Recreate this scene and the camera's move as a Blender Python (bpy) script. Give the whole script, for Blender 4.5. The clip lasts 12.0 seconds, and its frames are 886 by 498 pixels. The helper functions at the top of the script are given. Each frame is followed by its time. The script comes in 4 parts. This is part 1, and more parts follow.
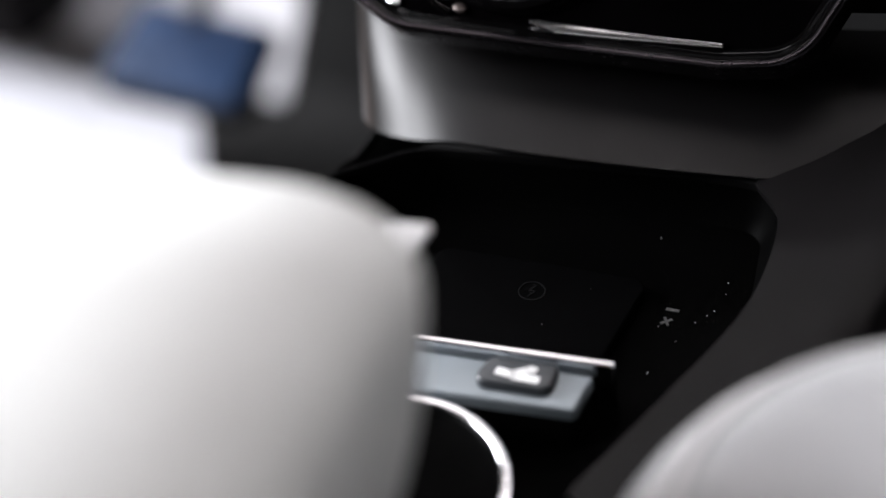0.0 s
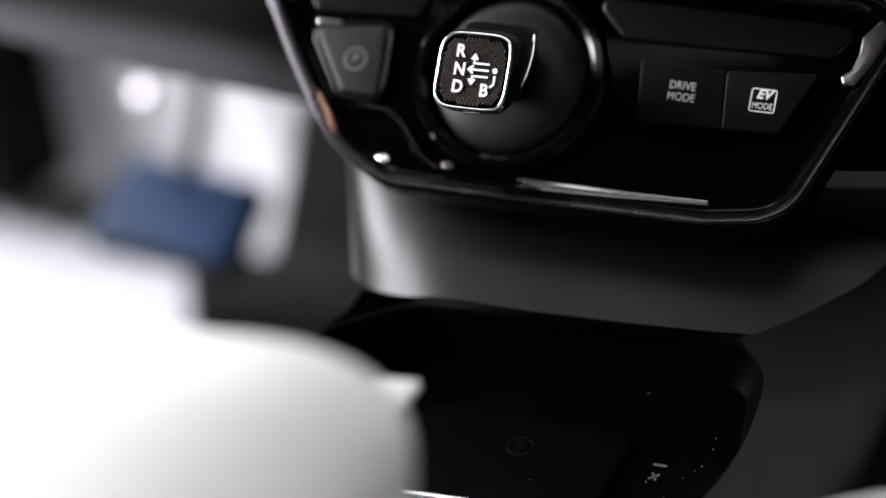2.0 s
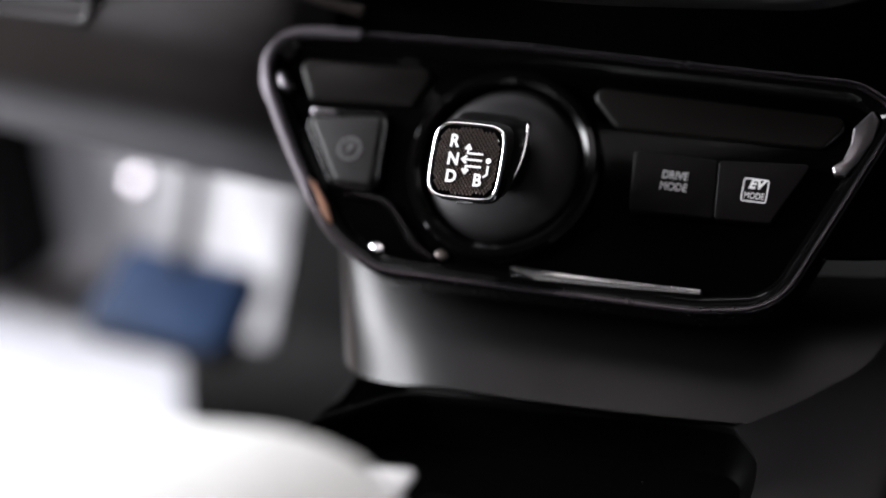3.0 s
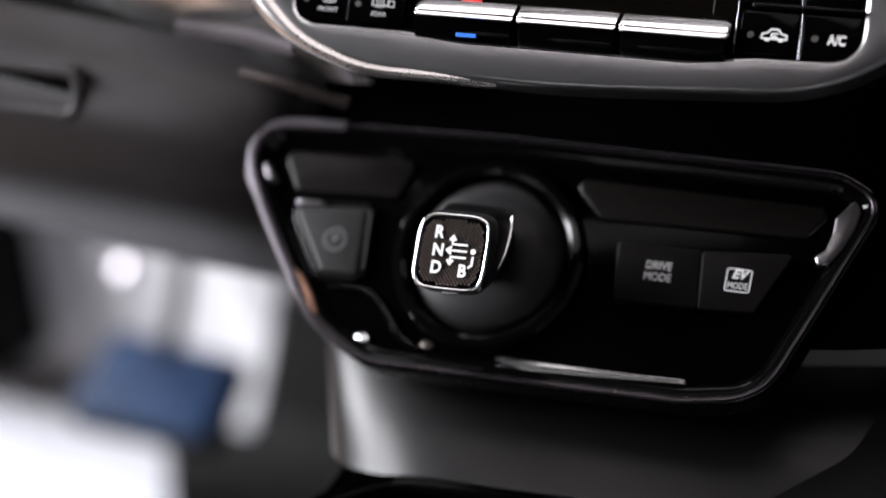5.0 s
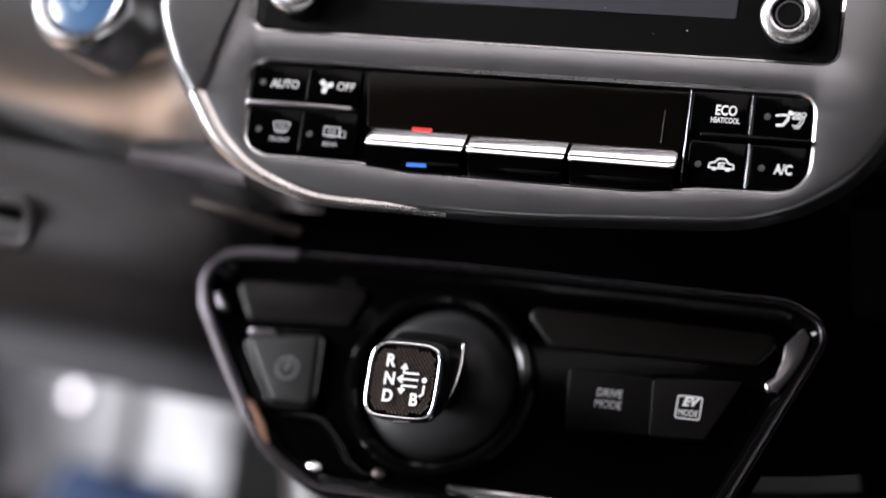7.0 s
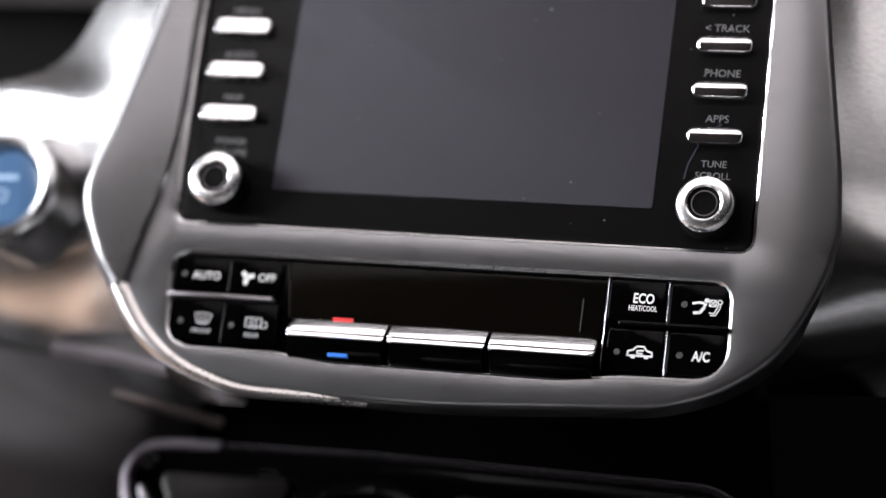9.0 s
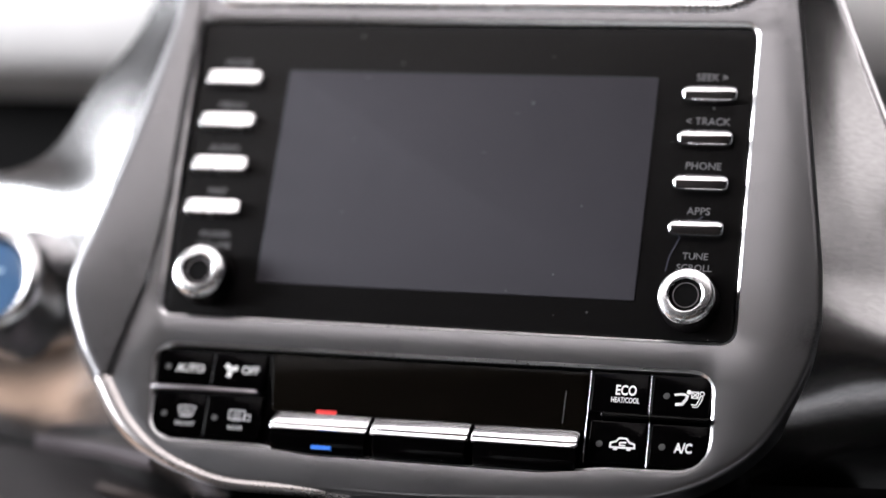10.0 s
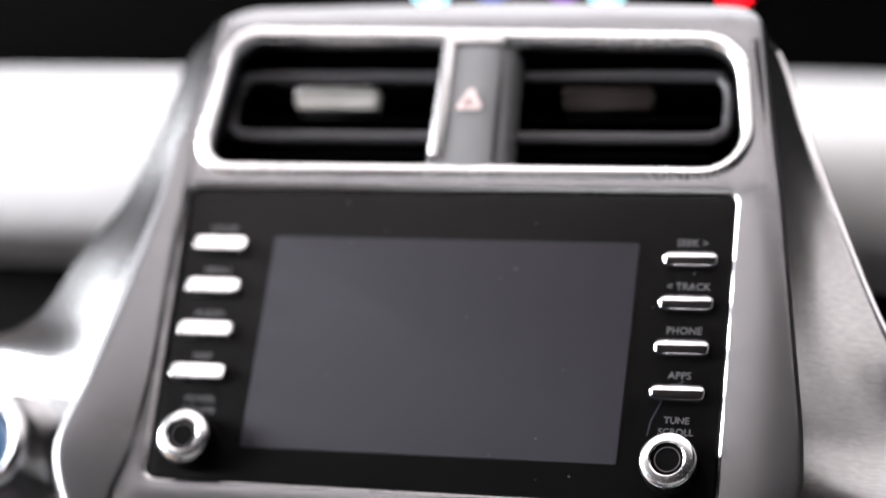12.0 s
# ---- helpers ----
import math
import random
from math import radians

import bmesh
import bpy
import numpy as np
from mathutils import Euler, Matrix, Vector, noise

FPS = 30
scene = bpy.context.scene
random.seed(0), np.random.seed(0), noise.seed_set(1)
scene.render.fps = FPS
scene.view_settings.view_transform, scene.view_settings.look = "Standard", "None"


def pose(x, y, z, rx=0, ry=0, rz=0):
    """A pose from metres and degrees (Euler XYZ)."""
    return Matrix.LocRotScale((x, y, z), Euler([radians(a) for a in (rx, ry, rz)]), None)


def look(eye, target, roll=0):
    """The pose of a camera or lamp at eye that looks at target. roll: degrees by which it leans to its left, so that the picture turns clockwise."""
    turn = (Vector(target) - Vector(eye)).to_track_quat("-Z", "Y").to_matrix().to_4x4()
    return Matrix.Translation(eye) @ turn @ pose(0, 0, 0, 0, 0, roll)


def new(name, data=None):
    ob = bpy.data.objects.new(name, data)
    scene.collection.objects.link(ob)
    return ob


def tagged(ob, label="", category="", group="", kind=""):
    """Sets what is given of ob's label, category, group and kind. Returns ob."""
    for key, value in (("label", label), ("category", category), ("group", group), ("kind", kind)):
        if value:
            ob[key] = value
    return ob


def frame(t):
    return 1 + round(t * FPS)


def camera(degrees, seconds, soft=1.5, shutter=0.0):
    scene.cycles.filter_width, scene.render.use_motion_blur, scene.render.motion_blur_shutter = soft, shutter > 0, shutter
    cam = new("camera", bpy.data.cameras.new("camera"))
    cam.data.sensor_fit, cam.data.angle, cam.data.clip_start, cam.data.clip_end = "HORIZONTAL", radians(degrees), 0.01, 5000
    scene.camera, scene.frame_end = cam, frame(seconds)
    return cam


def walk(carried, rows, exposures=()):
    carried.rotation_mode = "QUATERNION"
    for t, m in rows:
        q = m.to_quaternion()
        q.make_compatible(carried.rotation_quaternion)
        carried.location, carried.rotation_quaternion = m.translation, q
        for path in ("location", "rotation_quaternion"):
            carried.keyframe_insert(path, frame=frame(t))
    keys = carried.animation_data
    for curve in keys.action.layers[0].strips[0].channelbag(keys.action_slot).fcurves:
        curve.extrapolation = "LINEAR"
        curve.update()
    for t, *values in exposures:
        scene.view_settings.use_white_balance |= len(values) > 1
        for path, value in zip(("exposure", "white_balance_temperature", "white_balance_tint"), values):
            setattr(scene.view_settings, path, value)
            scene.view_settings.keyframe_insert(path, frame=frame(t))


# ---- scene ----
cam = camera(22.0, 12.0)
cam.data.dof.use_dof = True
cam.data.dof.focus_distance = 0.846
cam.data.dof.aperture_fstop = 2.75
# seconds, eye x y z, yaw, pitch, roll
ROWS = [
    (0.0, 0.2416, -0.8188, 0.9291, 22.56, -32.41, -2.97),
    (0.5, 0.2418, -0.8201, 0.9299, 22.32, -31.61, -2.84),
    (1.0, 0.2421, -0.8213, 0.9310, 22.21, -30.85, -2.79),
    (1.5, 0.2425, -0.8227, 0.9321, 22.11, -29.86, -2.72),
    (2.0, 0.2431, -0.8238, 0.9332, 21.96, -28.57, -2.69),
    (2.5, 0.2435, -0.8248, 0.9346, 21.77, -27.33, -2.58),
    (3.0, 0.2440, -0.8255, 0.9359, 21.68, -26.44, -2.52),
    (5.0, 0.2456, -0.8275, 0.9401, 21.21, -24.36, -2.47),
    (5.5, 0.2459, -0.8278, 0.9408, 20.94, -23.80, -2.46),
    (6.0, 0.2464, -0.8281, 0.9417, 20.69, -23.08, -2.40),
    (6.5, 0.2473, -0.8284, 0.9427, 20.35, -22.23, -2.31),
    (7.0, 0.2486, -0.8289, 0.9436, 19.90, -21.33, -2.19),
    (9.0, 0.2544, -0.8313, 0.9458, 17.94, -16.69, -2.03),
    (9.5, 0.2561, -0.8324, 0.9463, 17.70, -15.48, -2.00),
    (10.0, 0.2578, -0.8337, 0.9468, 17.58, -14.39, -2.03),
    (10.5, 0.2595, -0.8352, 0.9472, 17.46, -13.25, -1.97),
    (11.0, 0.2610, -0.8365, 0.9476, 17.33, -12.10, -1.91),
    (11.5, 0.2624, -0.8376, 0.9479, 17.27, -11.17, -1.97),
    (12.0, 0.2636, -0.8387, 0.9483, 17.26, -10.27, -1.99),
]
walk(cam, [(t, pose(x, y, z, 90 + pitch, 0, yaw) @ pose(0, 0, 0, 0, 0, roll)) for t, x, y, z, yaw, pitch, roll in ROWS],
     exposures=[(0.0, -0.64, 6420, 15), (12.0, -0.64, 6420, 15)])

# ---- light ----
world = bpy.data.worlds.new("hall")
scene.world = world
world.use_nodes = True
world.node_tree.nodes["Background"].inputs["Color"].default_value = (0.75, 0.8, 0.9, 1)
world.node_tree.nodes["Background"].inputs["Strength"].default_value = 0.01


def lamp(name, at, target, sx, sy, watts, colour=(1, 1, 1)):
    data = bpy.data.lights.new(name, "AREA")
    data.shape, data.size, data.size_y, data.energy, data.color = "RECTANGLE", sx, sy, watts, colour
    ob = new(name, data)
    ob.matrix_world = look(at, target)
    return tagged(ob, "unseen soft area lamp standing in for hall light", "lamp", kind="structure")


# unseen area lamps stand in for hall light through windscreen and door
lamp("hall_light_windscreen", (-0.1, 1.35, 2.6), (0, 0.6, 0.8), 3.4, 2.2, 160)
lamp("hall_light_door", (-2.57, -0.50, 1.48), (-0.25, -0.1, 0.42), 1.76, 0.96, 375, (0.97, 1, 1.01))
# added lamp above the roof panels, so chrome and silver reflect white
lamp("roof_diffuser_lamp", (-0.14, -0.11, 1.85), (-0.08, -0.12, 1.28), 1.2, 0.62, 31)

# ---- materials ----


def material(name, base, rough=0.5, metal=0.0, grain=800, depth=0.0, vary=0.12, coat=0.0, stretch=(1, 1, 1), rough_vary=0.08, spec=0.5, cells=False):
    m = bpy.data.materials.new(name)
    m.use_nodes = True
    nodes, links = m.node_tree.nodes, m.node_tree.links
    b = nodes["Principled BSDF"]
    b.inputs["Metallic"].default_value = metal
    b.inputs["Coat Weight"].default_value = coat
    b.inputs["Coat Roughness"].default_value = 0.04
    b.inputs["Specular IOR Level"].default_value = spec
    geo = nodes.new("ShaderNodeTexCoord")
    mp = nodes.new("ShaderNodeMapping")
    mp.inputs["Scale"].default_value = stretch
    links.new(geo.outputs["Object"], mp.inputs["Vector"])
    big = nodes.new("ShaderNodeTexNoise")
    big.inputs["Scale"].default_value = 22
    big.inputs["Detail"].default_value = 5
    links.new(geo.outputs["Object"], big.inputs["Vector"])
    if cells:
        fine = nodes.new("ShaderNodeTexVoronoi")
        fine.feature = "DISTANCE_TO_EDGE"
        fine_out = fine.outputs["Distance"]
    else:
        fine = nodes.new("ShaderNodeTexNoise")
        fine.inputs["Detail"].default_value = 3
        fine_out = fine.outputs["Fac"]
    fine.inputs["Scale"].default_value = grain
    links.new(mp.outputs["Vector"], fine.inputs["Vector"])
    ramp = nodes.new("ShaderNodeMapRange")
    ramp.inputs["From Min"].default_value, ramp.inputs["From Max"].default_value = 0.3, 0.7
    ramp.inputs["To Min"].default_value, ramp.inputs["To Max"].default_value = 1 - vary, 1 + vary
    links.new(fine_out if stretch[0] < 0.06 else big.outputs["Fac"], ramp.inputs["Value"])
    mul = nodes.new("ShaderNodeMix")
    mul.data_type, mul.blend_type = "RGBA", "MULTIPLY"
    mul.inputs[0].default_value = 1.0
    mul.inputs[6].default_value = (*base, 1)
    links.new(ramp.outputs["Result"], mul.inputs[7])
    links.new(mul.outputs[2], b.inputs["Base Color"])
    rr = nodes.new("ShaderNodeMapRange")
    rr.inputs["To Min"].default_value, rr.inputs["To Max"].default_value = max(0.02, rough - rough_vary), rough + rough_vary
    mixf = nodes.new("ShaderNodeMath")
    mixf.operation = "MULTIPLY_ADD"
    mixf.inputs[1].default_value = 0.5
    links.new(big.outputs["Fac"], mixf.inputs[0])
    half = nodes.new("ShaderNodeMath")
    half.operation = "MULTIPLY"
    half.inputs[1].default_value = 0.5
    links.new(fine_out, half.inputs[0])
    links.new(half.outputs[0], mixf.inputs[2])
    links.new(mixf.outputs[0], rr.inputs["Value"])
    links.new(rr.outputs["Result"], b.inputs["Roughness"])
    if depth:
        bump = nodes.new("ShaderNodeBump")
        bump.inputs["Strength"].default_value = 0.6
        bump.inputs["Distance"].default_value = depth
        links.new(fine_out, bump.inputs["Height"])
        links.new(bump.outputs["Normal"], b.inputs["Normal"])
    return m


SILVER = material("satin_silver_paint", (0.214, 0.212, 0.219), 0.28, 0.92, 4000, 0.000004, 0.03, rough_vary=0.03)
BRUSHED = material("brushed_silver_trim", (0.50, 0.50, 0.503), 0.22, 1.0, 900, 0, 0.12, stretch=(0.018, 1, 1), rough_vary=0.02)
CHROME = material("polished_chrome", (0.88, 0.88, 0.90), 0.13, 1.0, 300, 0, 0.03, rough_vary=0.03)
DARK_CHROME = material("dark_chrome", (0.036, 0.032, 0.036), 0.26, 0.95, 300, 0, 0.05)
PIANO = material("piano_black", (0.0008, 0.0007, 0.0008), 0.10, 0.0, 300, 0, 0.2, rough_vary=0.03, spec=0.06)
BLACK = material("black_plastic", (0.0031, 0.0025, 0.0028), 0.42, 0.0, 2200, 0.00006, 0.15, spec=0.08)
SOFT_BLACK = material("matt_black_plastic", (0.0014, 0.0013, 0.0014), 0.6, 0.0, 1800, 0.0001, 0.15, spec=0.06)
CHARCOAL = material("charcoal_grained_plastic", (0.0085, 0.008, 0.0083), 0.5, 0.0, 1500, 0.00012, 0.1, cells=True, spec=0.3)
KNEE = material("dark_grey_knee_plastic", (0.0220, 0.0196, 0.0202), 0.5, 0.0, 1400, 0.00012, 0.1, cells=True, spec=0.2)
SCREEN = material("switched_off_screen", (0.033, 0.032, 0.039), 0.66, 0.0, 3000, 0, 0.04, rough_vary=0.04, spec=0.16)
LEATHER = material("white_leather", (0.715, 0.735, 0.72), 0.48, 0.0, 420, 0.0003, 0.05, cells=True)
FABRIC = material("light_grey_seat_fabric", (0.34, 0.345, 0.35), 0.7, 0.0, 900, 0.0004, 0.08)
PAD = material("pale_grey_dash_pad", (0.62, 0.62, 0.62), 0.55, 0.0, 900, 0.0002, 0.05, cells=True)
PRINT = material("white_print", (0.8, 0.8, 0.8), 0.4, 0.0, 800, 0, 0.03)
DIM_PRINT = material("grey_print", (0.14, 0.14, 0.147), 0.4, 0.0, 800, 0, 0.05)
RED = material("red_print", (0.75, 0.03, 0.03), 0.4)
PALE_RED = material("pale_red_print", (0.88, 0.70, 0.68), 0.4)
BLUE = material("blue_print", (0.03, 0.2, 0.8), 0.4)
START_BLUE = material("blue_translucent_button", (0.05, 0.11, 0.21), 0.18, 0.0, 400, 0, 0.15, coat=0.6)
FILM = material("blue_protective_film", (0.016, 0.036, 0.085), 0.3, 0.0, 200, 0.0004, 0.2)
STEEL = material("zinc_plated_steel", (0.72, 0.72, 0.70), 0.35, 0.9, 300)
PAPER = material("white_floor_paper", (0.54, 0.54, 0.575), 0.75, 0.0, 120, 0.002, 0.06)
CARPET = material("black_carpet", (0.02, 0.02, 0.02), 0.95, 0.0, 1500, 0.001, 0.3)
KICK = material("pale_kick_panel", (0.56, 0.555, 0.575), 0.55, 0.0, 900, 0.0002, 0.05)
HEADLINER = material("grey_headliner", (0.074, 0.0695, 0.071), 0.9, 0.0, 1500, 0.0004, 0.05)
TAN = material("tan_reflector", (0.42, 0.29, 0.22), 0.7, 0.0, 900, 0.0003, 0.08)
HALL = material("dark_hall_wall", (0.004, 0.004, 0.004), 0.7, 0.0, 20, 0, 0.1)
HALL_FLOOR = material("brown_hall_floor", (0.52, 0.355, 0.26), 0.4, 0.0, 30, 0, 0.1)
CHROME_WHITE = material("glossy_white_plastic", (0.62, 0.62, 0.62), 0.2, 0.0, 300, 0, 0.03)
FACE = material("grey_grained_plastic", (0.0048, 0.0044, 0.0046), 0.40, 0.0, 1500, 0.00004, 0.08, cells=True, spec=0.22)
# darker copy of FACE: the dim far side is put into the colour
FACE_SHADED = material("shaded_grained_plastic", (0.0036, 0.0033, 0.0035), 0.45, 0.0, 1500, 0.00005, 0.1, cells=True, spec=0.12)
FACE_DARK = material("satin_dark_grey_plastic", (0.0092, 0.0081, 0.0087), 0.45, 0.0, 1500, 0.00005, 0.08, spec=0.3)
GLOSS_WALL = material("gloss_black_lacquer", (0.0015, 0.0014, 0.0015), 0.08, 0.0, 300, 0, 0.2, rough_vary=0.03, spec=0.14)
PALE_BLUE = material("pale_blue_print", (0.25, 0.38, 0.55), 0.4)
PAD_MARK = material("dark_grey_print", (0.0022, 0.0022, 0.0024), 0.6, 0.0, 900, 0, 0.1, spec=0.05)
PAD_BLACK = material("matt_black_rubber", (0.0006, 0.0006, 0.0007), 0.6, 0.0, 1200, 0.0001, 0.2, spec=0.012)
# near-zero black: the shade inside cavities is put into the colour
CAVITY_BLACK = material("cavity_shade_black", (0.0005, 0.0005, 0.0005), 0.5, 0.0, 1200, 0.0001, 0.2, spec=0.01)
# grey metal; on the gear panel it also stands for glints
GREY_METAL = material("grey_metal_and_glint", (0.26, 0.245, 0.26), 0.32, 1.0, 900, 0, 0.05)
KEY_GREY = material("grey_metallic_paint", (0.20, 0.23, 0.25), 0.35, 0.5, 1500, 0, 0.05)
KEY_BLACK = material("dark_grey_key", (0.03, 0.034, 0.038), 0.3, 0.0, 900, 0, 0.05)
LED_GREY = material("grey_lens", (0.045, 0.045, 0.045), 0.4)
HAZARD_GREY = material("satin_grey_switch", (0.19, 0.195, 0.20), 0.4, 0.2, 900, 0, 0.06)
VENT_GREY = material("satin_vent_grey", (0.042, 0.042, 0.046), 0.33, 0.0, 900, 0, 0.06)
PAD_GLOSS = material("gloss_brown_black", (0.0045, 0.0038, 0.0032), 0.33, 0.0, 300, 0, 0.05, spec=0.17)
WINDOW = material("tinted_window", (0.003, 0.0024, 0.0018), 0.14, 0.0, 300, 0, 0.1, spec=0.07)
MID_PRINT = material("pale_grey_print", (0.45, 0.45, 0.46), 0.4)
PALE_PRINT = material("off_white_print", (0.6, 0.59, 0.6), 0.4)
# copper tone of a reflection on the gloss wall, given as a metal
COPPER = material("copper_reflection", (0.30, 0.17, 0.12), 0.35, 0.9, 300, 0, 0.15)
SATIN_CHROME = material("satin_chrome", (0.62, 0.62, 0.63), 0.24, 1.0, 900, 0, 0.03, rough_vary=0.03)
GLOSS = material("high_gloss_black", (0.0015, 0.0014, 0.0015), 0.09, 0.0, 300, 0, 0.2, rough_vary=0.02, spec=0.2)
UNIT_BLACK = material("satin_black_panel", (0.0033, 0.0030, 0.0031), 0.38, 0.0, 900, 0, 0.08, spec=0.12)
BROWN_METAL = material("dull_brown_metal", (0.05, 0.040, 0.037), 0.3, 0.7, 300, 0, 0.2)
SMEAR = material("bluish_smear", (0.016, 0.018, 0.034), 0.5)
LEDGE_GREY = material("matt_grey_ledge", (0.055, 0.047, 0.051), 0.7, 0.0, 900, 0.0001, 0.1, spec=0.1)
# lighter than the rest of the rim: door-side shine put into the colour
RIM_GREY = material("rim_grey_with_shine", (0.085, 0.076, 0.087), 0.5, 0.75, 900, 0, 0.05)
# lit copy of the bezel silver, for the edge that shines
EDGE_SILVER = material("edge_shine_silver", (0.42, 0.40, 0.395), 0.28, 1.0, 900, 0, 0.03)
# brighter than the bezel: the shine of its edges is put into the metal
LIP = material("bright_edge_shine", (0.72, 0.72, 0.73), 0.28, 1.0, 900, 0, 0.03, rough_vary=0.03)
KNOB_CHROME = material("soft_chrome", (0.92, 0.92, 0.93), 0.27, 1.0, 900, 0, 0.02, rough_vary=0.03)
HEX = material("carbon_weave", (0.045, 0.034, 0.03), 0.22, 0.0, 700, 0.0003, 0.3, cells=True, coat=0.4)


# added diffuser, no real cloth: spreads the roof lamp for reflections
DIFFUSER = bpy.data.materials.new("translucent_diffuser")
DIFFUSER.use_nodes = True
diffuser_nodes = DIFFUSER.node_tree.nodes
soft = diffuser_nodes.new("ShaderNodeBsdfTranslucent")
soft.inputs["Color"].default_value = (0.75, 0.73, 0.72, 1)
DIFFUSER.node_tree.links.new(soft.outputs[0], diffuser_nodes["Material Output"].inputs["Surface"])


def glowing(name, colour, strength):
    m = bpy.data.materials.new(name)
    m.use_nodes = True
    b = m.node_tree.nodes["Principled BSDF"]
    b.inputs["Base Color"].default_value = (*colour, 1)
    b.inputs["Emission Color"].default_value = (*colour, 1)
    b.inputs["Emission Strength"].default_value = strength
    return m


# ---- mesh tools ----


def link(name, mesh, mat, parent=None, label="", m=None, smooth=True):
    mesh.materials.clear()
    mesh.materials.append(mat)
    ob = new(name, mesh)
    if parent:
        ob.parent = parent
    if m is not None:
        ob.matrix_basis = m
    if label:
        tagged(ob, label)
    if smooth:
        mesh.polygons.foreach_set("use_smooth", [abs(p.normal.z) < 0.9999 for p in mesh.polygons])
        mesh.set_sharp_from_angle(angle=radians(38))
    return ob


def part(name, bm, mat, parent=None, label="", m=None, smooth=True):
    mesh = bpy.data.meshes.new(name)
    bmesh.ops.recalc_face_normals(bm, faces=bm.faces)
    bm.to_mesh(mesh)
    bm.free()
    return link(name, mesh, mat, parent, label, m, smooth)


def thing(name, m, label, category, group="", kind=""):
    ob = new(name)
    ob.empty_display_size = 0.02
    ob.matrix_basis = m
    return tagged(ob, label, category, group, kind)


def rounded(corners, r, seg=6):
    """A closed outline with rounded corners; r: one radius, or one a corner."""
    out, n = [], len(corners)
    radii = r if isinstance(r, (list, tuple)) else [r] * n
    for i in range(n):
        p, a, b = (Vector(corners[j % n]).to_2d() for j in (i, i - 1, i + 1))
        da, db = (a - p).normalized(), (b - p).normalized()
        ang = da.angle(db)
        cut = min(radii[i] / max(math.tan(ang / 2), 1e-4), (a - p).length * 0.49, (b - p).length * 0.49)
        rad = cut * math.tan(ang / 2)
        if rad < 1e-6:
            out.append(p)
            continue
        s, e = p + da * cut, p + db * cut
        c = p + (da + db).normalized() * (rad / math.sin(ang / 2))
        vs, ve = s - c, e - c
        turn = vs.angle_signed(ve)
        for k in range(seg + 1):
            out.append(c + Matrix.Rotation(-turn * k / seg, 2) @ vs)
    return out


def offset(outline, d):
    """The outline moved inward by d."""
    n = len(outline)
    area = sum(outline[i].x * outline[(i + 1) % n].y - outline[(i + 1) % n].x * outline[i].y for i in range(n))
    s = 1 if area > 0 else -1
    out = []
    for i in range(n):
        t = (outline[(i + 1) % n] - outline[i - 1])
        t = t.normalized() if t.length > 1e-9 else Vector((1, 0))
        out.append(outline[i] + Vector((-t.y, t.x)) * d * s)
    return out


def circle(x, y, r, n=48, ry=None):
    return [Vector((x + r * math.cos(2 * math.pi * k / n), y + (ry or r) * math.sin(2 * math.pi * k / n))) for k in range(n)]


def bridge(bm, a, b):
    n = len(a)
    for i in range(n):
        bm.faces.new((a[i], a[(i + 1) % n], b[(i + 1) % n], b[i]))


def slab(outline, z0, z1, bevel=0.0, dome=0.0, steps=3):
    """A plate between z0 and z1 with a rounded top edge, and domed on top if asked."""
    bm = bmesh.new()
    rings = [(0, z0)]
    if bevel:
        for k in range(steps + 1):
            a = math.pi / 2 * k / steps
            rings.append((bevel * (1 - math.cos(a)), z1 - bevel + bevel * math.sin(a)))
    else:
        rings.append((0, z1))
    loops = [[bm.verts.new((p.x, p.y, z)) for p in offset(outline, d)] for d, z in rings]
    for a, b in zip(loops, loops[1:]):
        bridge(bm, a, b)
    bm.faces.new(loops[0])
    if dome:
        c = sum((v.co for v in loops[-1]), Vector()) / len(loops[-1])
        last, base = loops[-1], [v.co.copy() for v in loops[-1]]
        for k in range(1, 6):
            f = 1 - k / 6
            nxt = [bm.verts.new((c.x + (q.x - c.x) * f, c.y + (q.y - c.y) * f, z1 + dome * (1 - f * f))) for q in base]
            bridge(bm, last, nxt)
            last = nxt
        bm.faces.new(last)
    else:
        bm.faces.new(loops[-1])
    return bm


def fill(bm, loops):
    """Faces between the first loop of vertices and the holes."""
    edges = []
    for lp in loops:
        for i in range(len(lp)):
            e = bm.edges.get((lp[i], lp[(i + 1) % len(lp)])) or bm.edges.new((lp[i], lp[(i + 1) % len(lp)]))
            edges.append(e)
    bmesh.ops.triangle_fill(bm, use_beauty=True, use_dissolve=False, edges=edges)


def plate(outer, holes, z0, z1, bevel=0.002, hole_bevel=0.0015, bow=None):
    """A plate with holes; edges rounded at the front."""
    bm = bmesh.new()
    fronts, backs = [], []
    for i, lp in enumerate([outer] + holes):
        b, s = (bevel, 1) if i == 0 else ((hole_bevel[i - 1] if isinstance(hole_bevel, list) else hole_bevel), -1)
        rings = [(0, z0)] + [(s * b * (1 - math.cos(a)), z1 - b + b * math.sin(a)) for a in (0, 0.5, 1.05, math.pi / 2)]
        vs = [[bm.verts.new((p.x, p.y, z)) for p in offset(lp, d)] for d, z in rings]
        for p, q in zip(vs, vs[1:]):
            bridge(bm, p, q)
        fronts.append(vs[-1])
        backs.append(vs[0])
    fill(bm, fronts)
    fill(bm, backs)
    if bow:
        for v in bm.verts:
            v.co.z += bow(v.co.x, v.co.y)
    return bm


def frame_ring(outline, width, z0, z1, bevel=0.0006):
    return plate(outline, [offset(outline, width)], z0, z1, bevel, bevel)


